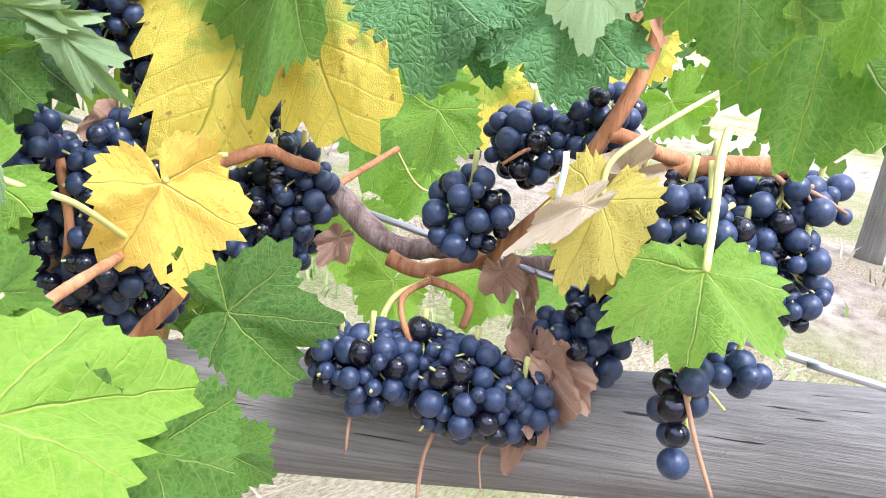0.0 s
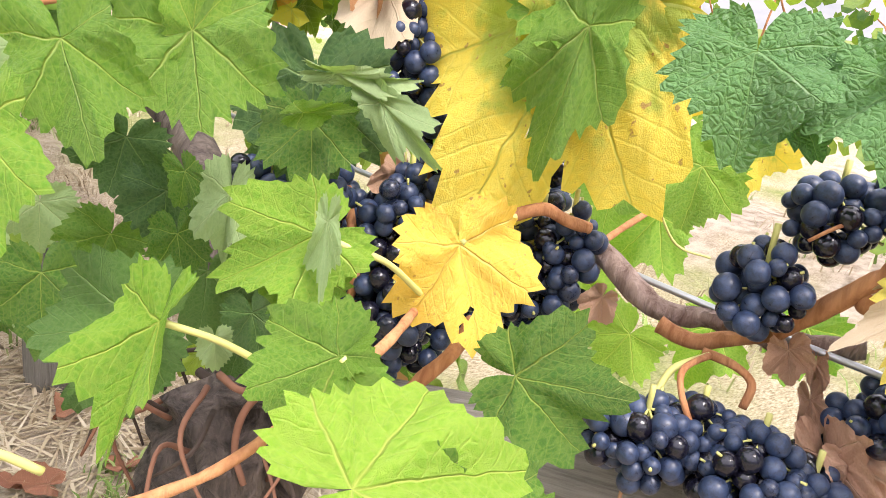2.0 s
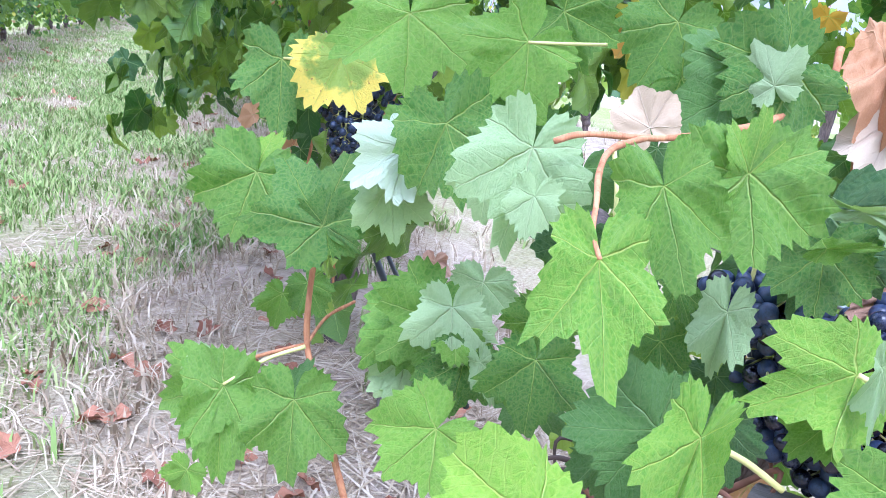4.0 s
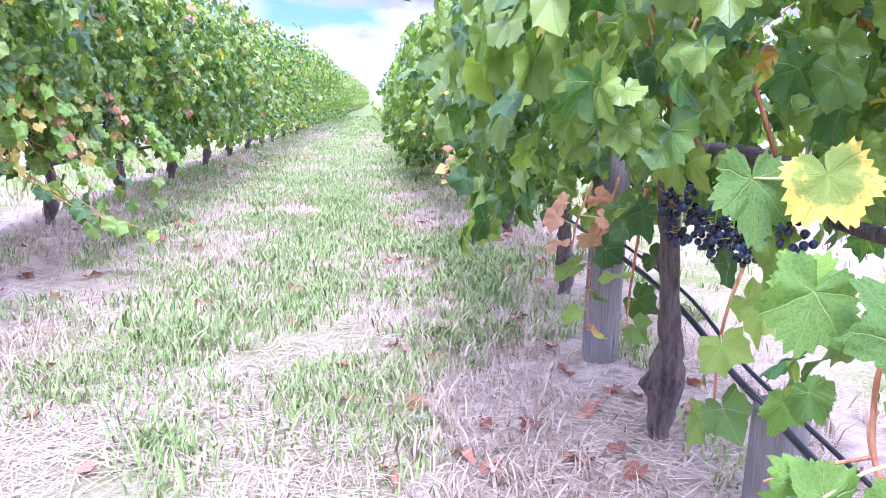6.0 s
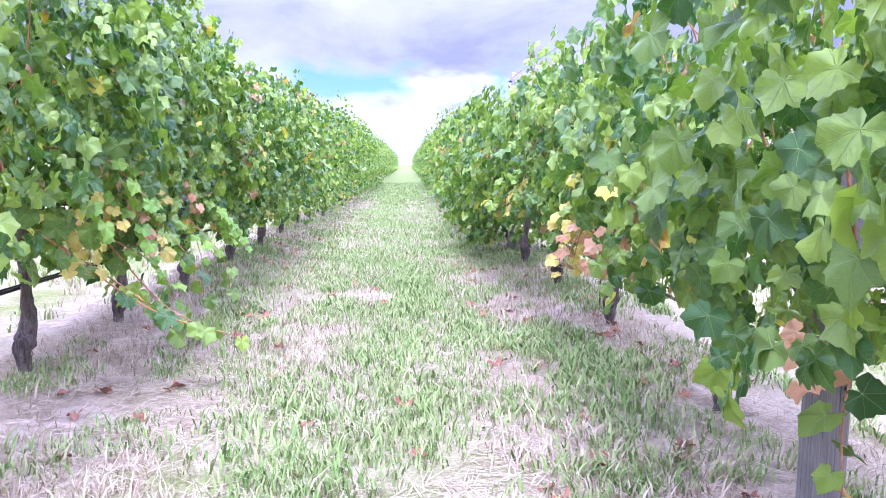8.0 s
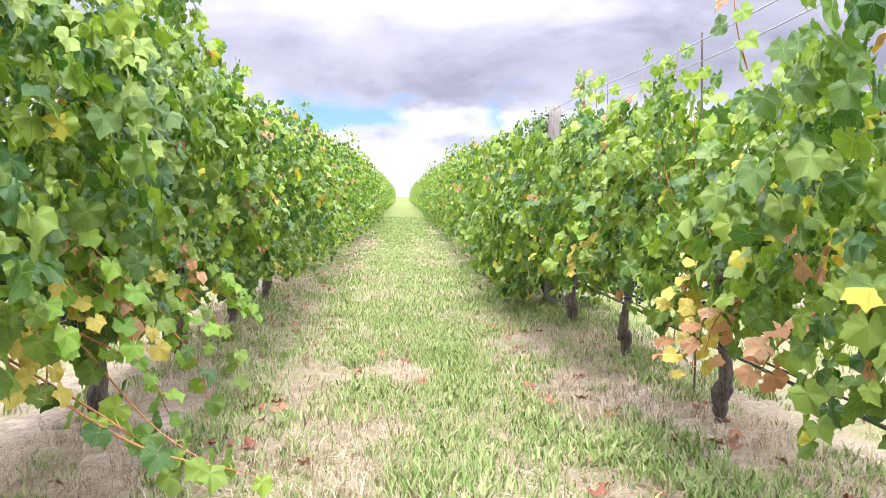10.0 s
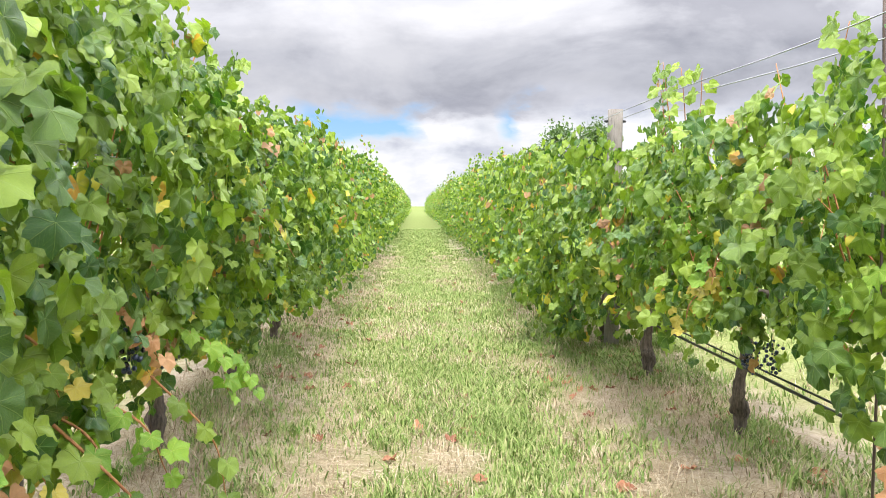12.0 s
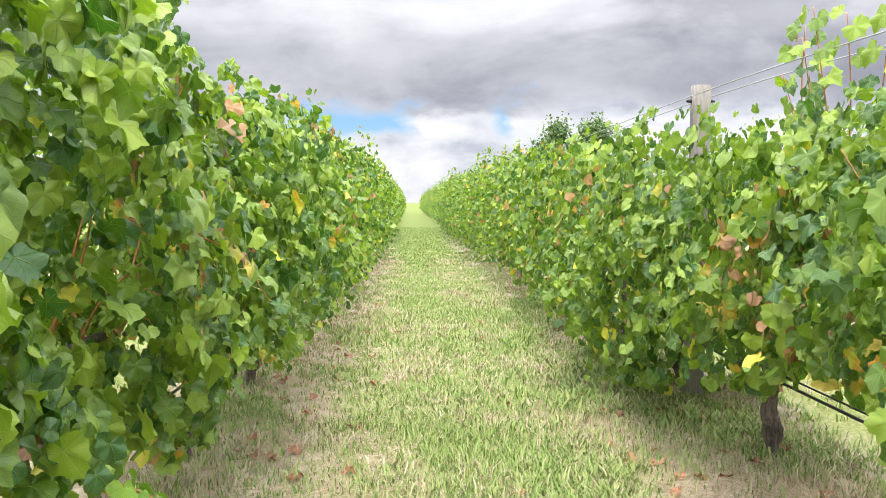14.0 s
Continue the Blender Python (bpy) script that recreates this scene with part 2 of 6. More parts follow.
def grape_material():
    m, k = material("blue_black_grape")
    co = k.add("ShaderNodeTexCoord").outputs["Object"]
    rnd = k.add("ShaderNodeObjectInfo").outputs["Random"]
    place = k.add("ShaderNodeVectorMath", {0: co, 1: k.add("ShaderNodeCombineXYZ", {0: k.math("MULTIPLY", rnd, 37.0), 1: rnd, 2: 0.0}).outputs[0]}, operation="ADD").outputs[0]
    cloud = k.noise(place, 2.2, 5.0, 0.65, 0.4)
    bare = k.ramp(rnd, [(0.0, (1, 1, 1)), (0.70, (0.85, 0.85, 0.85)), (0.80, (0.08, 0.08, 0.08)), (1.0, (0.0, 0.0, 0.0))])
    wax = k.math("MULTIPLY", k.ramp(cloud, [(0.30, (0.25, 0.25, 0.25)), (0.62, (1, 1, 1))]), bare)
    wax = k.math("MULTIPLY", wax, k.ramp(k.noise(place, 9.0, 3.0), [(0.30, (0.55, 0.55, 0.55)), (0.5, (1, 1, 1))]))
    col = k.mix(wax, (0.006, 0.005, 0.010, 1), (0.034, 0.058, 0.125, 1))
    rough = k.math("MULTIPLY_ADD", wax, 0.38, 0.17)
    finish(k, principled(k, col, rough, bump(k, cloud, 0.08, 0.002), Specular_IOR_Level=0.5))
    return m


grape_skin = grape_material()


def bark_material(name, dark, light, scale=60.0, strength=0.7):
    m, k = material(name)
    co = k.add("ShaderNodeTexCoord").outputs["Object"]
    strips = k.noise(k.mapped(co, (1, 1, 0.16)), scale, 6.0, 0.65, 0.4)
    blot = k.noise(co, 9.0, 3.0)
    col = k.mix(k.ramp(k.math("MULTIPLY_ADD", blot, 0.35, k.math("MULTIPLY", strips, 0.7)), [(0.38, (0, 0, 0)), (0.66, (1, 1, 1))]), (*dark, 1), (*light, 1))
    finish(k, principled(k, col, 0.9, bump(k, strips, strength, 0.012)))
    return m


bark = bark_material("vine_bark", (0.028, 0.021, 0.018), (0.20, 0.155, 0.13), 75.0, 1.0)
bark_old = bark_material("peeling_cane_bark", (0.13, 0.075, 0.055), (0.44, 0.33, 0.28), 110.0, 0.9)
bark_red = bark_material("young_bark", (0.26, 0.095, 0.035), (0.56, 0.27, 0.12), 120.0, 0.4)


def timber_material(name, turn=(0, 0, 0)):
    m, k = material(name)
    co = k.mapped(k.add("ShaderNodeTexCoord").outputs["Object"], (1, 1, 1), (0, 0, 0), turn)
    grain = k.noise(k.mapped(co, (1, 1, 0.018)), 300.0, 7.0, 0.7, 0.05)
    cracks = k.noise(k.mapped(co, (1, 1, 0.016)), 240.0, 2.0, 0.5, 0.05)
    stain = k.noise(co, 6.0, 4.0)
    col = k.ramp(grain, [(0.30, (0.15, 0.135, 0.118)), (0.50, (0.25, 0.228, 0.20)), (0.70, (0.34, 0.315, 0.285))])
    col = k.mix(k.ramp(stain, [(0.42, (0, 0, 0)), (0.75, (0.6, 0.6, 0.6))]), col, (0.12, 0.11, 0.085, 1))
    split = k.ramp(cracks, [(0.29, (1, 1, 1)), (0.315, (0, 0, 0))])
    col = k.mix(split, col, (0.04, 0.034, 0.028, 1))
    h = k.math("SUBTRACT", grain, k.math("MULTIPLY", split, 1.5))
    finish(k, principled(k, col, 0.88, bump(k, h, 0.9, 0.008)))
    return m


timber = timber_material("weathered_timber")
timber_lying = timber_material("weathered_lying_timber", (radians(-90), radians(-35.6), 0))


def plain(name, color, rough=0.5, metal=0.0, vary=0.25, scale=30.0, bumps=0.0, **extra):
    m, k = material(name)
    co = k.add("ShaderNodeTexCoord").outputs["Object"]
    n = k.noise(co, scale, 4.0)
    lo, hi = [c * (1 - vary) for c in color], [min(1, c * (1 + vary)) for c in color]
    col = k.mix(n, (*lo, 1), (*hi, 1))
    finish(k, principled(k, col, rough, bump(k, n, bumps, 0.004) if bumps else None, Metallic=metal, **extra))
    return m


steel = plain("galvanised_wire", (0.42, 0.43, 0.44), 0.38, 0.9)
poly = plain("black_polythene", (0.02, 0.021, 0.023), 0.32, 0.0, 0.4, 14.0)
stalk_green = plain("green_stalk", (0.52, 0.50, 0.16), 0.55, 0.0, 0.3, 40.0)
stalk_dry = plain("dry_stalk", (0.36, 0.20, 0.11), 0.85, 0.0, 0.4, 60.0)
root_red = plain("red_dry_root", (0.22, 0.10, 0.06), 0.9, 0.0, 0.5, 60.0)
root_dark = plain("dark_root", (0.06, 0.04, 0.03), 0.9, 0.0, 0.5, 60.0)
white_plastic = plain("white_plastic", (0.75, 0.77, 0.80), 0.4, 0.0, 0.08)
rust = plain("rusty_steel", (0.10, 0.075, 0.06), 0.7, 0.4, 0.5)


def ground_material():
    m, k = material("vineyard_ground")
    pos = k.add("ShaderNodeNewGeometry").outputs["Position"]
    s = k.add("ShaderNodeSeparateXYZ", {0: pos})
    edge = k.noise(pos, 1.1, 5.0, 0.6)
    # distance from the alley's middle, repeated for every alley
    u = k.math("FRACT", k.math("DIVIDE", k.math("SUBTRACT", s.outputs[0], ROW_R), PITCH))
    off = k.math("ABSOLUTE", k.math("SUBTRACT", u, 0.5))
    grassy = k.ramp(k.math("ADD", off, k.math("MULTIPLY_ADD", edge, 0.3, -0.15)), [(0.22, (1, 1, 1)), (0.36, (0, 0, 0))])
    soil_n = k.noise(pos, 14.0, 6.0, 0.6)
    straw_n = k.noise(k.mapped(pos, (1, 3, 1), (0, 0, 0), (0, 0, 0.6)), 60.0, 5.0, 0.65)
    soil = k.ramp(soil_n, [(0.34, (0.34, 0.265, 0.195)), (0.58, (0.66, 0.55, 0.435))])
    straw = k.ramp(straw_n, [(0.34, (0.27, 0.205, 0.125)), (0.52, (0.53, 0.44, 0.30)), (0.7, (0.70, 0.62, 0.46))])
    bare = k.mix(k.ramp(k.noise(pos, 2.3, 4.0), [(0.36, (0, 0, 0)), (0.53, (1, 1, 1))]), straw, soil)
    turf = k.ramp(k.noise(pos, 45.0, 5.0), [(0.3, (0.12, 0.16, 0.04)), (0.55, (0.25, 0.30, 0.085)), (0.75, (0.46, 0.42, 0.20))])
    turf = k.mix(k.ramp(k.noise(pos, 1.7, 3.0), [(0.35, (0.15, 0.15, 0.15)), (0.6, (0.9, 0.9, 0.9))]), turf, straw)
    lush = k.ramp(k.noise(pos, 38.0, 5.0), [(0.3, (0.16, 0.21, 0.055)), (0.55, (0.30, 0.36, 0.115)), (0.75, (0.50, 0.48, 0.25))])
    up_hill = k.ramp(k.math("DIVIDE", s.outputs[1], 20.0), [(0.30, (0, 0, 0)), (0.45, (0.8, 0.8, 0.8))])
    turf = k.mix(up_hill, turf, lush)
    col = k.mix(grassy, bare, turf)
    # farther off, shade among unbuilt grass is put into a darker green
    far = k.ramp(k.math("DIVIDE", s.outputs[1], 200.0), [(0.09, (0, 0, 0)), (0.20, (1, 1, 1))])
    col = k.mix(far, col, (0.165, 0.20, 0.07, 1))
    h = k.math("ADD", k.math("MULTIPLY", soil_n, 0.6), straw_n)
    finish(k, principled(k, col, 0.95, bump(k, h, 0.8, 0.04), Specular_IOR_Level=0.0))
    return m


ground_mat = ground_material()


def blade_material(name, a, b, c, glow=0.25):
    m, k = material(name)
    rnd = k.add("ShaderNodeNewGeometry").outputs["Random Per Island"]
    col = k.ramp(rnd, [(0.0, a), (0.55, b), (1.0, c)])
    base = principled(k, col, 0.7, Specular_IOR_Level=0.2)
    tr = k.add("ShaderNodeBsdfTranslucent", {"Color": col}).outputs[0]
    finish(k, k.add("ShaderNodeMixShader", {0: glow, 1: base, 2: tr}).outputs[0])
    return m


green_blade = blade_material("green_grass", (0.12, 0.20, 0.045), (0.26, 0.36, 0.10), (0.42, 0.42, 0.20))
lush_blade = blade_material("lush_grass", (0.15, 0.24, 0.06), (0.31, 0.40, 0.13), (0.50, 0.50, 0.26), 0.3)
dry_blade = blade_material("dry_grass", (0.25, 0.185, 0.11), (0.49, 0.40, 0.265), (0.64, 0.56, 0.42))


# ---------------------------------------------------------------- building blocks
def link(me, mat, name, parent=None, label="", smooth=False):
    if smooth:
        me.polygons.foreach_set("use_smooth", [True] * len(me.polygons))
    me.materials.append(mat)
    ob = new(name, me)
    if parent:
        ob.parent = parent
    if label:
        tagged(ob, label)
    return ob


def part(name, bm, mat, parent=None, label="", smooth=True):
    me = bpy.data.meshes.new(name)
    bm.to_mesh(me)
    bm.free()
    return link(me, mat, name, parent, label, smooth)


def thing(name, at, label, category, group="", rz=0.0, kind=""):
    ob = new(name)
    ob.empty_display_size = 0.1
    ob.matrix_basis = pose(*at, 0, 0, rz)
    return tagged(ob, label, category, group, kind)


def spline(points, steps=6):
    """A smooth line through the points."""
    p = [Vector(q) for q in points]
    if len(p) < 3:
        return [p[0].lerp(p[-1], i / steps) for i in range(steps + 1)]
    p = [2 * p[0] - p[1]] + p + [2 * p[-1] - p[-2]]
    out = []
    for i in range(1, len(p) - 2):
        for j in range(steps):
            t = j / steps
            a0, a1, a2, a3 = p[i - 1], p[i], p[i + 1], p[i + 2]
            out.append(0.5 * ((2 * a1) + (a2 - a0) * t + (2 * a0 - 5 * a1 + 4 * a2 - a3) * t * t + (3 * a1 - a0 - 3 * a2 + a3) * t ** 3))
    return out + [p[-2]]


def tube(bm, line, radii, sides=8, rough=0.0, freq=30.0, seed=0.0):
    """A closed tube along line; radii are spread along it; rough: share by which the skin is knotted."""
    line = [Vector(q) for q in line]
    n, rings, side = len(line), [], None
    for i, q in enumerate(line):
        d = (line[min(i + 1, n - 1)] - line[max(i - 1, 0)]).normalized()
        if side is None:
            side = d.cross(Vector((0.3, 1, 0.2)) if abs(d.y) < 0.9 else Vector((1, 0, 0.2))).normalized()
        side = (side - d * side.dot(d)).normalized()
        up = d.cross(side)
        f = i / max(1, n - 1) * (len(radii) - 1)
        j = min(int(f), len(radii) - 2)
        r = radii[j] + (radii[j + 1] - radii[j]) * (f - j)
        ring = []
        for s in range(sides):
            w = 2 * math.pi * s / sides
            out = side * math.cos(w) + up * math.sin(w)
            g = 1 + rough * noise.noise((q + out * r) * freq + Vector((seed, 0, 0))) if rough else 1
            ring.append(bm.verts.new(q + out * r * g))
        rings.append(ring)
    for a, b in zip(rings, rings[1:]):
        for s in range(sides):
            bm.faces.new((a[s], a[(s + 1) % sides], b[(s + 1) % sides], b[s]))
    bm.faces.new(rings[0][::-1]), bm.faces.new(rings[-1])
    return bm


# the outline of a vine leaf: stalk at the origin, tip towards +y
LOBES = ((0, 1.0), (13, 0.84), (27, 0.70), (42, 0.79), (55, 0.86), (66, 0.78), (82, 0.60), (98, 0.56), (115, 0.60), (132, 0.53), (150, 0.46), (165, 0.34), (174, 0.14))


def outline(count, teeth=0.0, deep=1.0, seed=0):
    rng = random.Random(seed)
    pts, ang, rad = [], [q[0] for q in LOBES], [q[1] for q in LOBES]
    lean = [rng.uniform(0.9, 1.08) for _ in range(5)]
    for i in range(count):
        th = -174 + 348 * i / (count - 1)
        r = float(np.interp(abs(th), ang, rad))
        r = 0.68 + (r - 0.68) * deep if abs(th) < 130 else r
        r *= lean[min(4, int((th + 174) / 70))]
        if teeth:
            r *= 1 + teeth * ((1 - (i % 3) / 1.5) * rng.uniform(0.55, 1.25) + rng.uniform(-0.3, 0.3)) * (1 if abs(th) < 165 else 0.2)
        pts.append((r * math.sin(radians(th)), r * math.cos(radians(th))))
    return np.array(pts)


def leaf_shape(count=18, teeth=0.0, rings=1, seed=0, droop=0.25, fold=0.15, wave=0.08, curl=0.0, pucker=0.0, deep=1.0):
    """Vertices and triangles of a leaf one unit from stalk to tip, bent and folded."""
    rng = random.Random(seed * 7 + 1)
    o = outline(count, teeth, deep, seed)
    ph, ph2 = rng.uniform(0, 6.28), rng.uniform(0, 6.28)
    flat = [(0.0, 0.0)]
    for j in range(1, rings + 1):
        flat += [tuple(q * (j / rings)) for q in o]
    flat = np.array(flat)
    x, y = flat[:, 0], flat[:, 1]
    r, th = np.hypot(x, y), np.arctan2(x, y)
    z = fold * np.abs(x) - droop * np.sign(y) * y * y * 0.8 - droop * 0.35 * x * x
    z = z + wave * r * r * np.sin(3 * th + ph) + wave * 0.7 * r * np.sin(5 * th + ph2)
    z = z + curl * np.maximum(0, r - 0.5) ** 2 * 2
    if pucker:
        near = np.min([np.abs(r * np.sin(np.abs(th) - radians(a))) + 10 * (np.cos(np.abs(th) - radians(a)) < 0) for a in (0, 47, 105)], axis=0)
        z = z + pucker * np.minimum(near, 0.16) + pucker * 0.22 * np.sin(22 * x + ph) * np.sin(21 * y + ph2) * (r > 0.12)
    verts = np.stack([x, y, z], 1)
    tris = []
    for j in range(rings):
        for i in range(count - 1):
            if j == 0:
                tris.append((0, 1 + i, 2 + i))
            else:
                a, b = 1 + (j - 1) * count + i, 1 + j * count + i
                tris += [(a, b, b + 1), (a, b + 1, a + 1)]
    return verts, np.array(tris)[:, ::-1], flat


def turns(d, n):
    """Rotation matrices whose y is d and whose z is nearest n, for arrays of vectors."""
    d = d / np.linalg.norm(d, axis=1, keepdims=True)
    n = n - d * np.sum(n * d, axis=1, keepdims=True)
    n = n / np.maximum(np.linalg.norm(n, axis=1, keepdims=True), 1e-6)
    return np.stack([np.cross(d, n), d, n], axis=2)


def leaf_mesh(name, shapes, at, d, n, size, rng, uv=True):
    """One mesh of many leaves: stalk points, ways of the midrib, normals and sizes."""
    R = turns(d, n) * size[:, None, None]
    pick = rng.integers(0, len(shapes), len(at))
    V, F, U, base = [], [], [], 0
    for s, (v, f, flat) in enumerate(shapes):
        idx = np.nonzero(pick == s)[0]
        if not len(idx):
            continue
        w = np.einsum("kij,vj->kvi", R[idx], v) + at[idx][:, None, :]
        V.append(w.reshape(-1, 3))
        F.append((f[None] + (base + np.arange(len(idx)) * len(v))[:, None, None]).reshape(-1, 3))
        U.append(np.tile(flat[f.reshape(-1)], (len(idx), 1)))
        base += len(idx) * len(v)
    V, F, U = np.concatenate(V), np.concatenate(F), np.concatenate(U)
    return raw_mesh(name, V, F, U if uv else None)


def raw_mesh(name, V, F, U=None):
    me = bpy.data.meshes.new(name)
    me.vertices.add(len(V))
    me.vertices.foreach_set("co", np.ascontiguousarray(V, dtype=np.float32).ravel())
    k = F.shape[1]
    me.loops.add(F.size)
    me.loops.foreach_set("vertex_index", np.ascontiguousarray(F, dtype=np.int32).ravel())
    me.polygons.add(len(F))
    me.polygons.foreach_set("loop_start", np.arange(0, F.size, k, dtype=np.int32))
    me.update(calc_edges=True)
    if U is not None:
        me.uv_layers.new(name="leaf").data.foreach_set("uv", np.ascontiguousarray(U, dtype=np.float32).ravel())
    me.validate()
    return me


MID = [leaf_shape(22, 0.09, 1, s, 0.3 + 0.25 * (s % 3), 0.1 + 0.15 * (s % 2), 0.15, deep=0.35 + 0.15 * (s % 4)) for s in range(6)]
DETAIL = [leaf_shape(43, 0.10, 3, s + 80, 0.3 + 0.25 * (s % 3), 0.1 + 0.15 * (s % 2), 0.18, 0.0, 0.06, deep=0.5 + 0.15 * (s % 4)) for s in range(6)]
FINE = [leaf_shape(37, 0.085, 2, s + 20, 0.3 + 0.25 * (s % 3), 0.1 + 0.15 * (s % 2), 0.16, deep=0.4 + 0.15 * (s % 4)) for s in range(6)]
NEAR = [leaf_shape(31, 0.10, 2, s + 40, 0.3 + 0.25 * (s % 3), 0.1 + 0.15 * (s % 2), 0.18, deep=0.35 + 0.15 * (s % 4)) for s in range(6)]
LOW = [leaf_shape(8, 0.0, 1, s, 0.4, 0.2, 0.1) for s in range(4)]


# ---------------------------------------------------------------- ground
def rise(x, y):
    """Height of the ground: a low mound under each row, ruts and small bumps."""
    u = abs(((x - ROW_R) / PITCH + 0.5) % 1.0 - 0.5) * PITCH
    m = 0.085 * math.exp(-(u / 0.42) ** 2)
    fade = max(0.0, 1 - max(abs(x) - 8, y - 60, -y - 8, 0) / 20)
    return (m + 0.02 * noise.noise((x * 1.3, y * 1.3, 0)) + 0.012 * noise.noise((x * 5, y * 5, 3))) * fade


def build_ground():
    xs = [-2500, -600, -150, -60, -30, -18] + list(np.arange(-11, 10.01, 0.14)) + [17, 30, 60, 150, 600, 2500]
    ys = [-2500, -500, -100, -30, -14] + list(np.arange(-7, 26, 0.14)) + list(np.arange(26, 90, 0.8)) + [100, 120, 160, 250, 500, 1200, 2800]
    V = np.array([(x, y, rise(x, y)) for y in ys for x in xs])
    w = len(xs)
    F = np.array([(j * w + i, j * w + i + 1, (j + 1) * w + i + 1, (j + 1) * w + i) for j in range(len(ys) - 1) for i in range(w - 1)])
    ob = link(raw_mesh("ground", V, F), ground_mat, "ground", smooth=True)
    tagged(ob, "straw-strewn sandy soil with a strip of mown grass between vine rows", "ground", kind="structure")


build_ground()


# ---------------------------------------------------------------- vines
def trunk_line(rng, height, lean):
    return [(0, 0, -0.05), (rng.uniform(-.02, .02), rng.uniform(-.02, .02), 0.10), (rng.uniform(-.03, .03), rng.uniform(-.03, .03), 0.24),
            (lean[0] * 0.5 + rng.uniform(-.02, .02), lean[1] * 0.5, 0.45), (lean[0], lean[1], height)]


def canopy(rng, count, low, top, half, length, bushy, skirt=0.0):
    """Stalk points, midribs, normals and sizes of the leaves of one vine, thickest on its outside."""
    y = rng.uniform(-length / 2 - 0.12, length / 2 + 0.12, count)
    ph = rng.uniform(0, 6.28, 4)
    edge_top = top + 0.15 * np.sin(y * 5 + ph[0]) + 0.09 * np.sin(y * 11 + ph[1]) + 0.07 * np.cos(2 * math.pi * y / length)
    edge_low = low + 0.10 * np.sin(y * 4 + ph[2]) + 0.06 * np.sin(y * 9 + ph[3])
    f = rng.beta(1.15, 1.1, count)
    z = edge_low + (edge_top - edge_low) * f
    mound = np.cos(2 * math.pi * y / length)
    bulge = 0.8 * mound + np.sin(y * 5.3 + ph[0]) * np.sin(z * 6.1 + ph[1]) + 0.6 * np.sin(y * 11 + z * 7 + ph[2])
    wide = half * (0.62 + 0.60 * np.sin(np.clip(f, 0, 1) * math.pi * 0.85 + 0.35)) * (1 + bushy * 0.30 * bulge) * (1 + skirt * (0.5 - f))
    side = np.where(rng.random(count) < 0.5, 1.0, -1.0)
    q = np.where(rng.random(count) < 0.70, rng.uniform(0.70, 1.10, count), rng.uniform(0.0, 0.8, count))
    x = side * wide * q
    out = np.stack([side * (0.65 + rng.normal(0, .35, count)), rng.normal(0, 0.5, count), 0.5 + 0.9 * np.clip(f - 0.6, 0, 1) + rng.normal(0, .35, count)], 1)
    d = np.stack([side * rng.uniform(-0.1, 0.7, count), rng.normal(0, 0.5, count), -rng.uniform(0.25, 1.1, count)], 1)
    size = rng.uniform(0.036, 0.080, count)
    return np.stack([x, y, z], 1), d, out, size


def build_vine(seed, at, low, top, half, count, shapes, mat, singles=0, length=1.5, group="vines of the row", bare=None, label="", uv=True, skirt=0.2):
    rng, r2 = np.random.default_rng(seed), random.Random(seed)
    vine = thing("grape_vine", at, label or "leafy green grape vine with a knotted dark trunk in the row", "grape vine", group)
    arm = 0.74
    lean = (r2.uniform(-.04, .04), r2.uniform(-.06, .06))
    bm = bmesh.new()
    tube(bm, spline(trunk_line(r2, arm, lean), 4 if count < 400 else 8), [0.030, 0.031, 0.050, 0.034, 0.026, 0.027, 0.034], 7 if count < 400 else 14, 0.5, 26, seed)
    part("trunk", bm, bark, vine)
    for sgn in (-1, 1):
        bm = bmesh.new()
        tube(bm, spline([(lean[0], lean[1], arm - 0.03), (lean[0] * 0.5, sgn * 0.25, arm + 0.04), (0, sgn * length * 0.5, arm + 0.02 + r2.uniform(-.03, .03))], 5), [0.032, 0.024, 0.018, 0.014], 7, 0.3, 30, seed)
        part("arm", bm, bark, vine)
    if count > 400:
        for i in range(9):
            yy, sd = r2.uniform(-length / 2, length / 2), r2.choice((-1, 1))
            up = r2.uniform(low + 0.5, top + 0.05)
            bm = bmesh.new()
            tube(bm, spline([(0, yy, arm), (sd * half * 0.4, yy + r2.uniform(-.1, .1), arm + (up - arm) * 0.55), (sd * half * r2.uniform(.5, 1), yy + r2.uniform(-.25, .25), up)], 5), [0.0055, 0.004, 0.002], 5)
            part("cane", bm, bark_red, vine)
    P, D, N, S = canopy(rng, count, low, top, half, length, 0.8, skirt)
    if bare:                                    # the bunches hang free here
        open_ = ~((P[:, 1] > bare[0]) & (P[:, 1] < bare[1]) & (P[:, 2] < bare[2]))
        P, D, N, S = P[open_], D[open_], N[open_], S[open_]
    keep = np.ones(len(P), bool)
    if singles:
        outer = np.argsort(-np.abs(P[:, 0]) + 10 * (P[:, 0] * at[0] > 0))[:singles]
        keep[outer] = False
        R = turns(D[outer], N[outer])
        for j, i in enumerate(outer):
            ob = new("leaf", SINGLE_MESHES[int(rng.integers(0, len(SINGLE_MESHES)))])
            ob.parent = vine
            m = Matrix(np.column_stack([R[j] * S[i], P[i]]).tolist() + [[0, 0, 0, 1]])
            ob.matrix_basis = m
    leaves = link(leaf_mesh("leaves", shapes, P[keep], D[keep], N[keep], S[keep], rng, uv), mat, "leaves", vine, smooth=True)
    tagged(leaves, kind="stuff")
    return vine


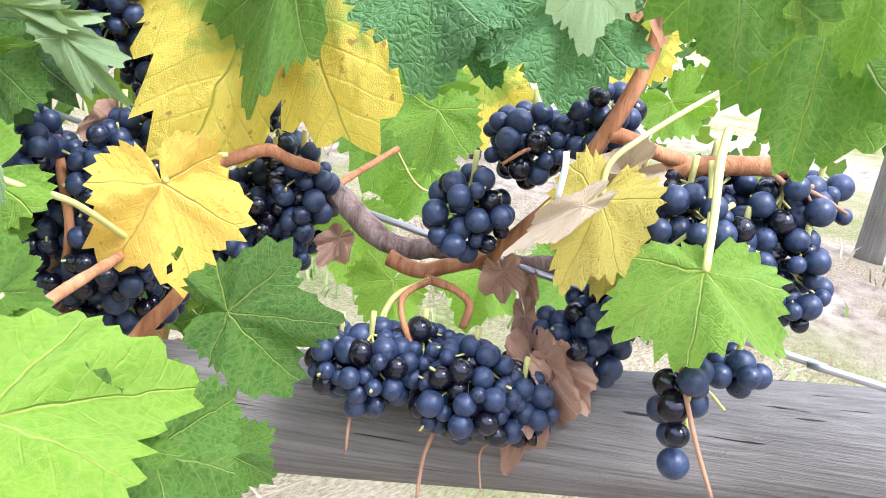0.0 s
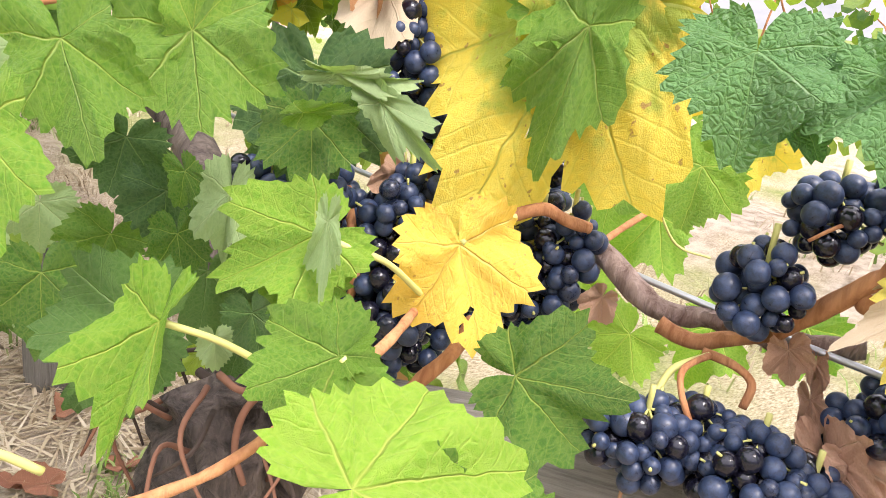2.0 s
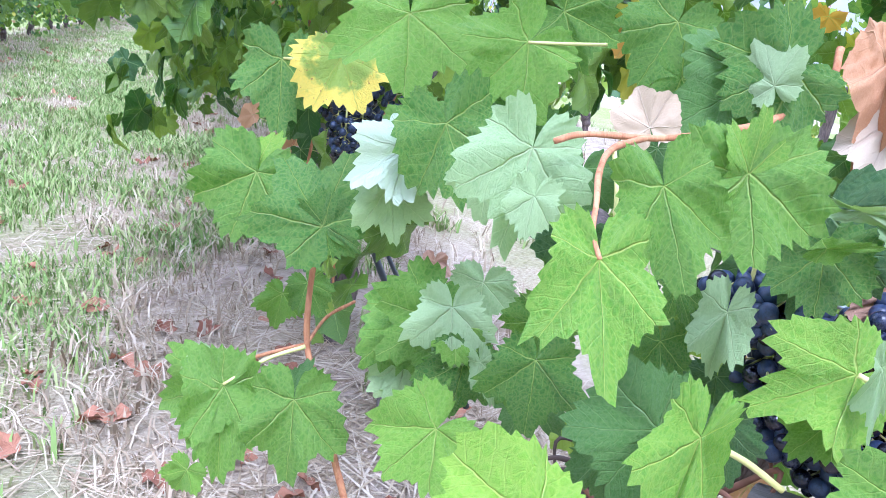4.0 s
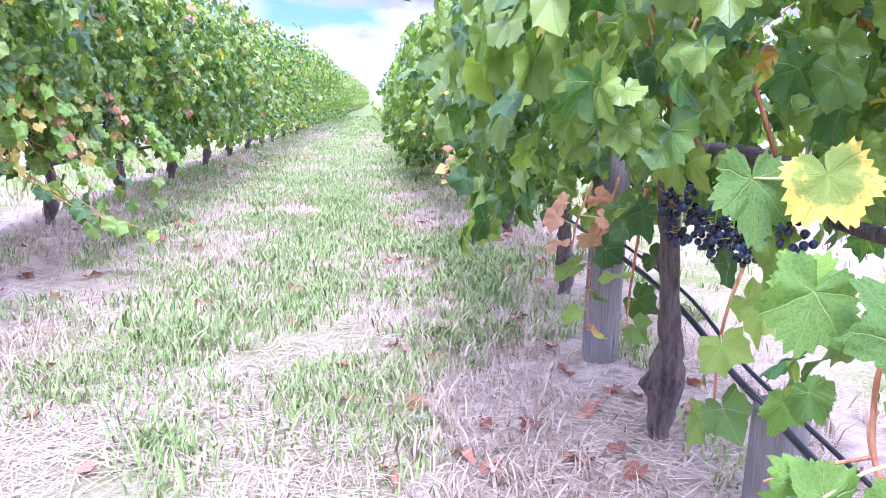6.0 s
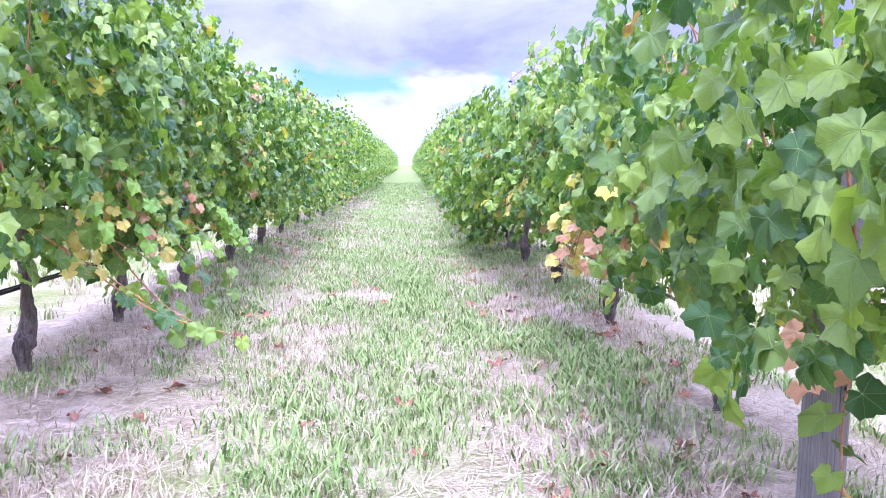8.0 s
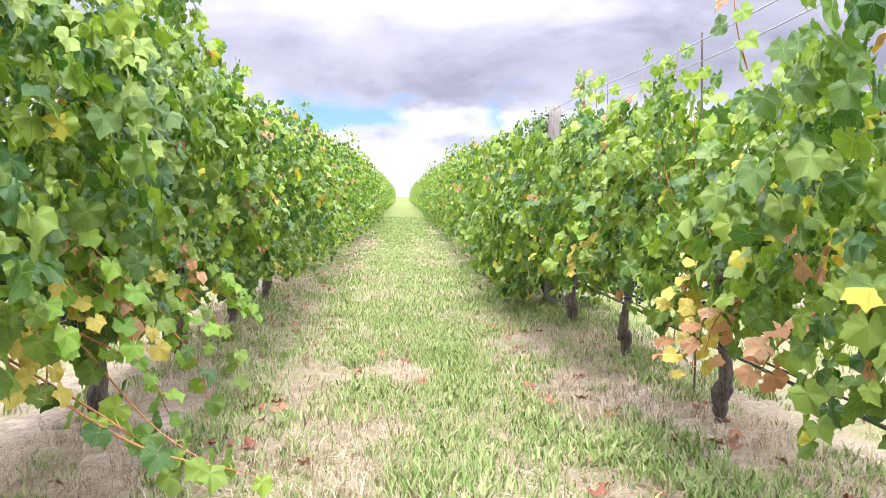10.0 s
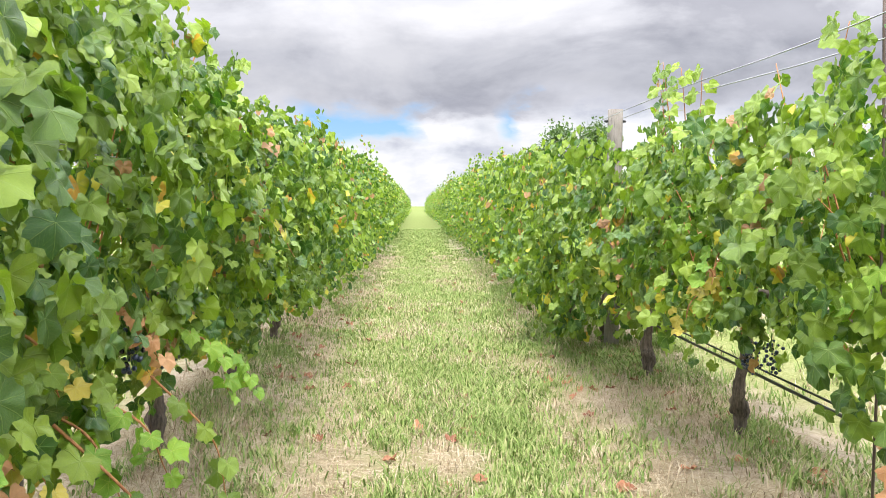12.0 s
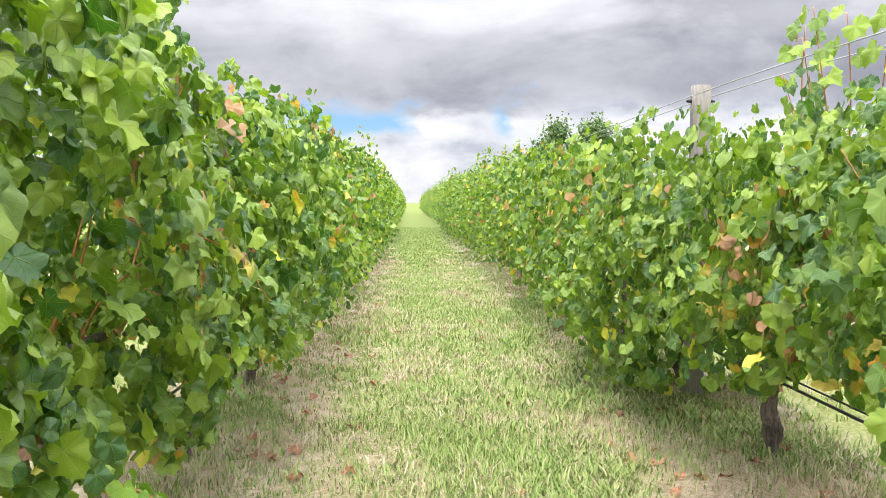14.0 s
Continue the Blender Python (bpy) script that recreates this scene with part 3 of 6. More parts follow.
SINGLE_MESHES = []
for v, f, flat in FINE:
    me = raw_mesh("leaf", v, f, flat[f.reshape(-1)])
    me.polygons.foreach_set("use_smooth", [True] * len(me.polygons))
    me.materials.append(leaf_single)
    SINGLE_MESHES.append(me)

RIGHT_X = [1.345, 1.46, 1.48, 1.43, 1.38, 1.42]
RIGHT_Y = [1.60, 3.18, 4.90, 6.42, 7.86, 9.3]
LEFT_Y = [0.5, 2.15, 3.75, 4.9, 6.3, 7.85, 9.4]
for i, y in enumerate(RIGHT_Y):
    build_vine(100 + i, (RIGHT_X[i], y, rise(ROW_R, y)), (0.58, 0.54, 0.58, 0.54, 0.50, 0.14)[i], (1.72, 1.68, 1.60, 1.60, 1.56, 1.62)[i], (0.40, 0.40, 0.40, 0.40, 0.40, 0.50)[i], (1700, 1700, 1700, 1700, 1900, 2800)[i], DETAIL if i < 2 else (NEAR if i < 4 else MID), leaf_mass, 100, skirt=(0.1, -0.05, -0.15, 0.05, 0.15, 0.2)[i],
               bare=(-0.9, -0.22, 0.80) if i == 0 else ((-0.75, -0.35, 0.66) if i == 3 else None))
for i, y in enumerate(LEFT_Y):
    build_vine(200 + i, (ROW_L, y, rise(ROW_L, y)), (0.5, 0.5, 0.58, 0.54, 0.46, 0.40, 0.32)[i], (2.1, 2.1, 2.1, 2.0, 1.98, 1.74, 1.86)[i], (0.42, 0.42, 0.42, 0.36, 0.36, 0.38, 0.40)[i], (900, 1200, 2400, 2500, 2500, 2400, 2000)[i], NEAR if 2 <= i <= 5 else MID, leaf_mass, 110, skirt=0.28 if i < 3 else -0.05)
# farther vines repeat a few plants
FAR_A = [build_vine(300 + i, (ROW_R, 10.8 + 1.5 * i, 0.08), (0.20, 0.24, 0.28, 0.30)[i], (1.74, 1.86, 1.92, 1.95)[i], (0.46, 0.44, 0.43, 0.42)[i], 1500, MID, leaf_mass) for i in range(4)]
FAR_B = [build_vine(320 + i, (ROW_L, 10.95 + 1.5 * i, 0.08), 0.24, 2.0, 0.41, 1700, LOW, leaf_far, uv=False) for i in range(4)]
FAR_C = [build_vine(340 + i, (ROW_R, 40 + 1.5 * i, 0.08), 0.28, 2.3, 0.44, 560, LOW, leaf_far, uv=False) for i in range(3)]
FAR_D = [build_vine(360 + i, (ROW_R, 16.8 + 1.5 * i, 0.08), 0.26, 2.15, 0.44, 1500, LOW, leaf_far, uv=False) for i in range(4)]
rr = random.Random(5)
for k_ in range(4, 60):
    for row, first, near in ((ROW_R, 10.8, FAR_A), (ROW_L, 10.95, FAR_B)):
        y = first + 1.5 * k_
        if row == ROW_R and (39.5 < y < 43.6 or y < 22.5):
            continue
        copy_thing(rr.choice((FAR_B if y < 15 else FAR_D) if y < 40 else FAR_C), pose(row, y + rr.uniform(-.1, .1), 0.07, 0, 0, rr.choice((0, 180))) @ Matrix.Diagonal((rr.uniform(0.9, 1.1), 1, rr.uniform(0.92, 1.07), 1)))
for row in (ROW_R + PITCH, ROW_L - PITCH):
    for k_ in range(-3, 22):
        copy_thing(rr.choice(FAR_C), pose(row, 1.5 * k_ + 0.4, 0.07, 0, 0, rr.choice((0, 180))))


# ---------------------------------------------------------------- trellis posts
def build_post(at, height, r, lean=0.0):
    post = thing("trellis_post", at, "weathered grey round timber trellis post standing in the vine row", "post", "posts of the row")
    bm = bmesh.new()
    tube(bm, spline([(0, 0, -0.1), (0, 0, height * 0.5), (lean, 0, height)], 6), [r * 1.03, r, r], 18, 0.05, 9, at[1])
    shaft = part("shaft", bm, timber, post)
    for sgn in (-1, 1):                         # wire holders near the top
        bm = bmesh.new()
        tube(bm, [(lean + sgn * r * 0.8, 0, height - 0.10), (lean + sgn * (r + 0.012), 0, height - 0.098), (lean + sgn * (r + 0.03), 0, height - 0.10)], [0.010, 0.013, 0.008], 8)
        part("wire_holder", bm, poly, shaft, "small black wire holder")
    return post


build_post((1.38, 2.27, 0.06), 1.14, 0.062)
for y, h, r in ((9.07, 2.13, 0.064), (17.05, 2.05, 0.06), (25.9, 2.0, 0.06), (33.7, 2.0, 0.06)):
    build_post((ROW_R, y, 0.06), h - 0.06, r)
build_post((4.86, 0.06, 0.05), 1.3, 0.06)      # in the next row


# ---------------------------------------------------------------- wires, drip lines, rods
def run(name, mat, line, r, label, category, steps=8, sides=6):
    line = spline(line, steps)
    at = line[0].copy()
    bm = bmesh.new()
    tube(bm, [q - at for q in line], [r, r], sides)
    ob = part(name, bm, mat)
    ob.location = at
    return tagged(ob, label, category)


for row, far in ((ROW_R, 70), (ROW_L, 70)):
    zs = 2.06 if row > 0 else 1.6
    for dx in (-0.07, 0.07):
        run("trellis_wire", steel, [(row + dx, -0.9, zs - 0.03), (row + dx, 2.4, zs - 0.05), (row + dx, 5.3, zs - 0.1 - 0.3 * dx), (row + dx, 9.07, zs), (row + dx, 18, zs - 0.04), (row + dx, 40, zs - 0.05), (row + dx, far, zs - 0.05)],
            0.0030, "thin galvanised wire strung along the top of the vine row", "wire")
    run("drip_line", poly, [(row - 0.02, 0.9, 0.31), (row - 0.02, 1.3, 0.36), (row - 0.03, 2.2, 0.47), (row - 0.02, 5.8, 0.47), (row, 10.3, 0.45), (row, 30, 0.45), (row, far, 0.45)],
        0.0085, "shiny black polythene drip line tied along the vine row", "irrigation pipe")
    run("drip_line", poly, [(row + 0.02, 0.8, 0.32), (row + 0.0, 1.3, 0.385), (row + 0.0, 2.2, 0.495), (row + 0.01, 5.8, 0.49), (row + 0.03, 10.3, 0.48), (row + 0.03, far, 0.48)],
        0.0055, "shiny black polythene drip line tied along the vine row", "irrigation pipe")
run("steel_rod", rust, [(ROW_R + 0.1, 5.4, 0.0), (ROW_R + 0.1, 5.4, 1.2), (ROW_R + 0.08, 5.41, 2.1)], 0.006, "thin rusty steel rod standing in the vine row", "stake")
run("steel_rod", rust, [(ROW_L, 22, 0.0), (ROW_L, 22, 1.2), (ROW_L, 22, 2.6)], 0.014, "tall thin dark steel rod standing in the vine row", "stake")

# the short post by the drip line
stub = thing("short_post", (ROW_R + 0.02, 1.19, 0.05), "short sawn-off grey timber post under the drip line", "post")
bm = bmesh.new()
tube(bm, [(0, 0, -0.1), (0, 0, 0.12), (0, 0, 0.29), (0, 0, 0.302)], [0.062, 0.060, 0.058, 0.052], 22, 0.05, 12)
part("shaft", bm, timber, stub)
bm = bmesh.new()
tube(bm, spline([(-0.057, -0.06, 0.31), (-0.0575, 0.0, 0.312), (-0.055, 0.06, 0.31)], 4), [0.003, 0.003], 6)
part("strap", bm, poly, stub, "black strap nailed over the post top")


# ---------------------------------------------------------------- loose shoots
def build_shoot(vine_row, points, seed, big=0.074, gap=0.055, meshes=None, words="loose green vine shoot with leaves reaching out of the row"):
    """A loose shoot with leaves to both sides, as a thing of its own that hangs in the row."""
    r2, rng = random.Random(seed), np.random.default_rng(seed)
    line = spline(points, 10)
    at = line[0].copy()
    ob = thing("vine_shoot", at, words, "vine shoot", "loose shoots")
    bm = bmesh.new()
    tube(bm, [q - at for q in line], [0.0045, 0.0035, 0.0018], 6)
    part("stem", bm, bark_red, ob)
    run_len, side = 0.0, 1
    for a, b in zip(line, line[1:]):
        run_len += (b - a).length
        if run_len < gap:
            continue
        run_len, side = 0.0, -side
        way = (b - a).normalized()
        out = way.cross(Vector((0.2, 0.1, 1))).normalized() * side + Vector((r2.uniform(-.4, .2), r2.uniform(-.3, .3), r2.uniform(-.3, .3)))
        p = b + out * r2.uniform(0.03, 0.06) - at
        d = np.array([[out.x, out.y, out.z - r2.uniform(0.3, 1.0)]])
        n = np.array([[-0.8 * (1 if vine_row > 0 else -1) + r2.uniform(-.3, .3), -0.5 + r2.uniform(-.3, .3), 0.6]])
        R = turns(d, n)[0] * big * r2.uniform(0.7, 1.1)
        leaf = new("leaf", r2.choice(meshes or SINGLE_MESHES))
        leaf.parent = ob
        leaf.matrix_basis = Matrix(np.column_stack([R, np.array(p)]).tolist() + [[0, 0, 0, 1]])
        bm = bmesh.new()
        tube(bm, [b - at, p], [0.0014, 0.0012], 4)
        stalk = part("stalk", bm, stalk_green, leaf)
        stalk.matrix_parent_inverse = leaf.matrix_basis.inverted()
    return ob


for n_, (row, pts) in enumerate((
        (ROW_R, [(1.4, 7.4, 1.5), (1.36, 7.45, 1.9), (1.33, 7.5, 2.24)]),
        (ROW_R, [(1.42, 7.7, 1.5), (1.42, 7.75, 1.9), (1.4, 7.7, 2.2)]),
        (ROW_R, [(1.44, 7.25, 1.5), (1.47, 7.2, 1.8), (1.46, 7.15, 2.12)]),
        (ROW_R, [(1.42, 5.55, 1.4), (1.38, 5.5, 1.75), (1.4, 5.45, 2.02)]),
        (ROW_R, [(1.42, 5.8, 1.4), (1.36, 5.85, 1.7), (1.35, 5.95, 1.95)]),
        (ROW_R, [(1.40, 4.4, 1.5), (1.30, 4.45, 1.85), (1.24, 4.4, 2.05)]),
        (ROW_R, [(1.4, 7.55, 1.5), (1.38, 7.59, 1.85), (1.36, 7.65, 2.14)]),
        (ROW_R, [(1.43, 7.35, 1.5), (1.44, 7.37, 1.85), (1.4, 7.35, 2.18)]),
        (ROW_R, [(1.1, 11.35, 0.8), (0.75, 11.25, 0.55), (0.6, 11.15, 0.5)]),
        (ROW_R, [(1.32, 2.0, 0.75), (1.24, 1.95, 0.5), (1.22, 1.9, 0.3)]),
        (ROW_R, [(1.30, 1.7, 0.75), (1.25, 1.62, 0.5), (1.24, 1.6, 0.36)]),
        (ROW_R, [(1.36, 1.15, 0.8), (1.27, 1.12, 0.55), (1.26, 1.1, 0.33)]),
        (ROW_L, [(-1.35, 3.5, 0.75), (-0.95, 3.6, 0.42), (-0.6, 3.75, 0.26)]),
        (ROW_L, [(-1.30, 4.0, 0.7), (-1.0, 3.9, 0.40), (-0.72, 3.7, 0.30)]),
        (ROW_L, [(-1.3, 3.55, 0.7), (-1, 3.65, 0.45), (-0.85, 3.75, 0.25)]),
        (ROW_L, [(-1.2, 4.35, 0.8), (-0.98, 4.45, 0.5), (-0.95, 4.55, 0.25)]),
        (ROW_L, [(-1.2, 5.15, 0.7), (-1.02, 5.25, 0.45), (-0.98, 5.3, 0.2)]),
        (ROW_R, [(1.46, 7.85, 1.5), (1.46, 7.9, 1.8), (1.42, 7.95, 2.02)]),
        (ROW_L, [(-1.25, 6.3, 1.3), (-1.05, 6.6, 1.2), (-0.98, 6.9, 1.0)]),
        (ROW_L, [(-1.4, 3.95, 1.95), (-1.3, 4.05, 2.15), (-1.22, 4.15, 2.3)]),
        (ROW_L, [(-1.5, 6.55, 1.9), (-1.45, 6.65, 2.1), (-1.4, 6.75, 2.28)]),
        (ROW_R, [(1.42, 3.4, 1.5), (1.33, 3.5, 1.8), (1.25, 3.6, 1.98)]))):
    build_shoot(row, pts, 700 + n_)


def leaf_copies(mat, count):
    out = []
    for v, f, flat in FINE[:count]:
        me = raw_mesh("leaf", v, f, flat[f.reshape(-1)])
        me.polygons.foreach_set("use_smooth", [True] * len(me.polygons))
        me.materials.append(mat)
        out.append(me)
    return out


# LIME leaves carry a brightly lit tone in their colour
YELLOW, DRIED, LIME = leaf_copies(HERO["yellow"], 3), leaf_copies(HERO["dry"], 3), leaf_copies(HERO["lime"], 4)
for n_, (row, pts, kind) in enumerate((
        (ROW_L, [(-1.28, 3.35, 1.25), (-1.15, 3.4, 1.2), (-1.1, 3.45, 1.08)], DRIED),
        (ROW_L, [(-1.28, 3.6, 0.98), (-1.14, 3.65, 0.9), (-1.1, 3.7, 0.76)], YELLOW),
        (ROW_L, [(-1.25, 3.9, 0.9), (-1.12, 3.95, 0.82), (-1.08, 4.0, 0.66)], DRIED),
        (ROW_L, [(-1.28, 4.2, 1.05), (-1.15, 4.25, 0.98), (-1.12, 4.3, 0.84)], YELLOW),
        (ROW_L, [(-1.25, 3.3, 0.95), (-1.1, 3.35, 0.9), (-1.04, 3.4, 0.76)], LIME),
        (ROW_L, [(-1.25, 3.75, 1.2), (-1.12, 3.8, 1.12), (-1.08, 3.85, 0.96)], LIME),
        (ROW_L, [(-1.25, 4.4, 0.8), (-1.12, 4.45, 0.7), (-1.06, 4.5, 0.52)], LIME),
        (ROW_L, [(-1.28, 4.9, 1.0), (-1.16, 4.95, 0.92), (-1.12, 5.0, 0.78)], DRIED),
        (ROW_R, [(1.22, 3.9, 1.3), (1.1, 3.95, 1.24), (1.06, 4.0, 1.1)], LIME),
        (ROW_R, [(1.24, 4.7, 1.15), (1.12, 4.75, 1.1), (1.06, 4.8, 0.95)], LIME),
        (ROW_R, [(1.22, 5.9, 1.0), (1.1, 5.95, 0.94), (1.06, 6.0, 0.8)], YELLOW),
        (ROW_R, [(1.22, 6.6, 1.2), (1.1, 6.65, 1.12), (1.06, 6.7, 0.98)], LIME),
        (ROW_R, [(1.2, 4.0, 0.85), (1.08, 4.05, 0.75), (1.05, 4.1, 0.6)], DRIED),
        (ROW_R, [(1.28, 8.15, 0.88), (1.16, 8, 0.82), (1.1, 7.9, 0.72)], YELLOW),
        (ROW_R, [(1.25, 8.1, 0.95), (1.14, 8.05, 0.88), (1.12, 7.95, 0.8)], YELLOW),
        (ROW_R, [(1.2, 6.85, 0.85), (1.08, 6.75, 0.8), (1.04, 6.65, 0.72)], YELLOW),
        (ROW_R, [(1.18, 6.25, 0.9), (1.05, 6.15, 0.82), (1, 6.05, 0.7)], YELLOW),
        (ROW_R, [(1.16, 4.3, 0.80), (1.06, 4.2, 0.66), (1.02, 4.15, 0.5)], YELLOW),
        (ROW_R, [(1.2, 4.6, 0.72), (1.1, 4.55, 0.62), (1.08, 4.5, 0.48)], DRIED),
        (ROW_R, [(1.15, 3.5, 0.85), (1.08, 3.6, 0.72), (1.06, 3.7, 0.58)], DRIED),
        (ROW_R, [(1.15, 4.3, 0.95), (1.08, 4.35, 0.85), (1.05, 4.4, 0.70)], YELLOW),
        (ROW_R, [(1.25, 2.05, 0.72), (1.20, 2.0, 0.62), (1.18, 1.98, 0.52)], DRIED),
        (ROW_L, [(-1.30, 3.7, 0.80), (-1.20, 3.6, 0.70), (-1.16, 3.5, 0.58)], YELLOW),
        (ROW_L, [(-1.25, 3.85, 1.05), (-1.14, 3.85, 0.95), (-1.1, 3.9, 0.8)], DRIED),
        (ROW_L, [(-1.22, 4.15, 0.85), (-1.1, 4.15, 0.72), (-1.08, 4.2, 0.6)], YELLOW),
        (ROW_L, [(-1.3, 3.45, 1.12), (-1.12, 3.57, 1.08), (-0.99, 3.73, 0.9)], LIME),
        (ROW_L, [(-1.28, 3.7, 0.95), (-1.1, 3.75, 0.86), (-1, 3.8, 0.7)], LIME),
        (ROW_L, [(-1.25, 3.95, 0.7), (-1.06, 4.05, 0.55), (-1, 4.15, 0.35)], LIME),
        (ROW_L, [(-1.25, 4.6, 0.8), (-1.06, 4.65, 0.68), (-1.02, 4.75, 0.5)], LIME),
        (ROW_L, [(-1.25, 5.45, 0.85), (-1.08, 5.55, 0.72), (-1.04, 5.6, 0.52)], LIME),
        (ROW_L, [(-1.25, 5.95, 0.7), (-1.1, 6.05, 0.58), (-1.06, 6.1, 0.42)], LIME),
        (ROW_R, [(1.3, 5.95, 1.15), (1.1, 5.9, 1.1), (1.04, 5.85, 0.95)], LIME),
        (ROW_R, [(1.3, 6.85, 1.3), (1.12, 6.75, 1.26), (1.06, 6.7, 1.1)], LIME))):
    build_shoot(row, pts, 800 + n_, 0.062, 0.03, kind,
                {id(YELLOW): "short vine shoot with yellow autumn leaves low in the row", id(DRIED): "short vine shoot with dry orange-brown leaves"}.get(id(kind), "short lime-green vine shoot hanging from the row, lit tone in its colour"))


# ---------------------------------------------------------------- the close vine at the row's end
VINE_AT = (1.44, 0.33, 0.08)
close_vine = thing("grape_vine", VINE_AT, "old grape vine with large green, yellow and dried brown leaves", "grape vine", "vines of the row")
r_, g_ = random.Random(77), np.random.default_rng(77)
bm = bmesh.new()
tube(bm, spline([(0.02, 0.0, -0.12), (0.0, -0.03, 0.12), (-0.05, -0.10, 0.32), (-0.075, -0.165, 0.46), (-0.06, -0.175, 0.53)], 8), [0.045, 0.05, 0.055, 0.056, 0.04], 18, 0.6, 45, 3)
part("trunk", bm, bark, close_vine)
for sgn, pts in ((-1, [(-0.03, -0.13, 0.50), (0.05, -0.22, 0.62), (0.11, -0.34, 0.67)]), (1, [(-0.03, -0.10, 0.52), (0.0, 0.15, 0.66), (0.0, 0.75, 0.68)])):
    bm = bmesh.new()
    tube(bm, spline(pts, 6), [0.03, 0.02, 0.012], 9, 0.3, 30)
    part("arm", bm, bark, close_vine)


def hero_leaf(kind, base, tip, normal, wide, seed, droop, fold, wave, holes=0):
    base, tip = np.array(base), np.array(tip)
    size = np.linalg.norm(tip - base)
    deep = 1.0 + 0.45 * math.sin(seed * 1.9)
    v, f, flat = leaf_shape(88, 0.03 if kind in ("brown", "dry", "cream") else 0.10, 12 if holes else 5, seed, droop * 1.3, fold * 1.5, wave * 1.5, 0.0, 0.10 if kind == "crinkle" else (0.34 if kind in ("brown", "dry") else 0.085), deep)
    if holes:
        hr = random.Random(seed)
        mid = flat[f].mean(axis=1)
        keep = np.ones(len(f), bool)
        for _ in range(holes):
            c = np.array((hr.uniform(-0.4, 0.3), hr.uniform(0.25, 0.75)))
            q = (mid - c) @ np.array([[math.cos(seed), -math.sin(seed)], [math.sin(seed), math.cos(seed)]])
            keep &= (q[:, 0] / 0.03) ** 2 + (q[:, 1] / 0.055) ** 2 > 1
        f = f[keep]
    R = turns((tip - base)[None], np.array(normal)[None])[0] * size
    R[:, 0] *= wide
    ob = link(raw_mesh("leaf", v, f, flat[f.reshape(-1)]), HERO[kind], "leaf", close_vine, smooth=True)
    ob.matrix_basis = Matrix(np.column_stack([R, base]).tolist() + [[0, 0, 0, 1]])
    if kind in LEAF_WORDS:
        tagged(ob, LEAF_WORDS[kind])
    return ob


LEAF_WORDS = {"turning": "leaf turning from green to yellow", "orange": "orange-yellow leaf with a dry brown rim", "yellow": "dull yellow curled leaf", "cream": "bleached cream leaf",
              "dry": "dry orange-brown curled leaf", "brown": "crumpled dry brown leaf", "pale": "pale leaf, for turned undersides and for sheen put into its colour"}


def stem(name, mat, points, r0, r1, label=""):
    bm = bmesh.new()
    knots = 0.45 if mat is bark_old else (0.2 if mat is bark_red else 0.08)
    tube(bm, spline(points, 6), [r0, (r0 + r1) / 2, r1], 10, knots, 90, r0 * 1e4)
    return part(name, bm, mat, close_vine, label)


# leaves of the close vine
hero_leaf("turning", (0.052, -0.344, 0.836), (0.01, -0.316, 0.7), (-0.781, -0.614, 0.113), 0.82, 1, 0.12, 0.05, 0.08, holes=3)
hero_leaf("turning", (0.051, -0.347, 0.844), (0.105, -0.355, 0.703), (-0.571, -0.804, -0.167), 0.46, 2, 0.15, 0.1, 0.1)
hero_leaf("lime", (0.047, -0.35, 0.843), (-0.005, -0.312, 0.852), (-0.573, -0.809, 0.129), 0.85, 3, 0.1, 0.1, 0.1)
hero_leaf("green", (0.037, -0.363, 0.82), (0.021, -0.355, 0.74), (-0.804, -0.585, 0.107), 0.55, 4, 0.1, 0.05, 0.1)
hero_leaf("orange", (-0.039, -0.37, 0.706), (-0.033, -0.391, 0.653), (-0.511, -0.817, 0.269), 0.92, 5, 0.1, 0.05, 0.12, holes=2)
hero_leaf("yellow", (0.084, -0.549, 0.731), (0.051, -0.555, 0.688), (-0.603, -0.583, 0.544), 0.7, 6, 0.3, 0.15, 0.1)
hero_leaf("cream", (0.062, -0.551, 0.732), (0.035, -0.532, 0.708), (-0.752, -0.427, 0.502), 0.3, 7, 0.1, 0.1, 0.1)
hero_leaf("yellow", (0.096, -0.554, 0.706), (0.088, -0.576, 0.679), (-0.963, 0.013, 0.268), 0.6, 8, 0.2, 0.1, 0.1)
hero_leaf("lime", (0.086, -0.606, 0.713), (0.044, -0.621, 0.683), (-0.557, -0.128, 0.821), 1.1, 9, 0.35, -0.25, 0.14)
hero_leaf("lime", (-0.17, -0.485, 0.678), (-0.106, -0.503, 0.681), (-0.173, -0.479, 0.861), 0.86, 10, 0.25, 0.1, 0.1)
hero_leaf("green", (-0.15, -0.474, 0.661), (-0.132, -0.509, 0.661), (-0.773, -0.392, 0.498), 0.8, 11, 0.2, 0.1, 0.1)
hero_leaf("green", (-0.107, -0.472, 0.632), (-0.061, -0.474, 0.644), (-0.188, -0.741, 0.644), 1.05, 12, 0.2, 0.12, 0.1)
hero_leaf("green", (-0.056, -0.453, 0.599), (-0.043, -0.476, 0.59), (-0.557, -0.566, 0.608), 1.0, 13, 0.2, 0.1, 0.1)
hero_leaf("green", (-0.029, -0.415, 0.65), (-0.003, -0.461, 0.655), (-0.862, -0.457, 0.218), 0.92, 14, 0.2, 0.15, 0.12)
hero_leaf("crinkle", (0.054, -0.453, 0.82), (0.032, -0.468, 0.778), (-0.746, -0.415, 0.521), 1.2, 15, 0.35, 0.05, 0.12)
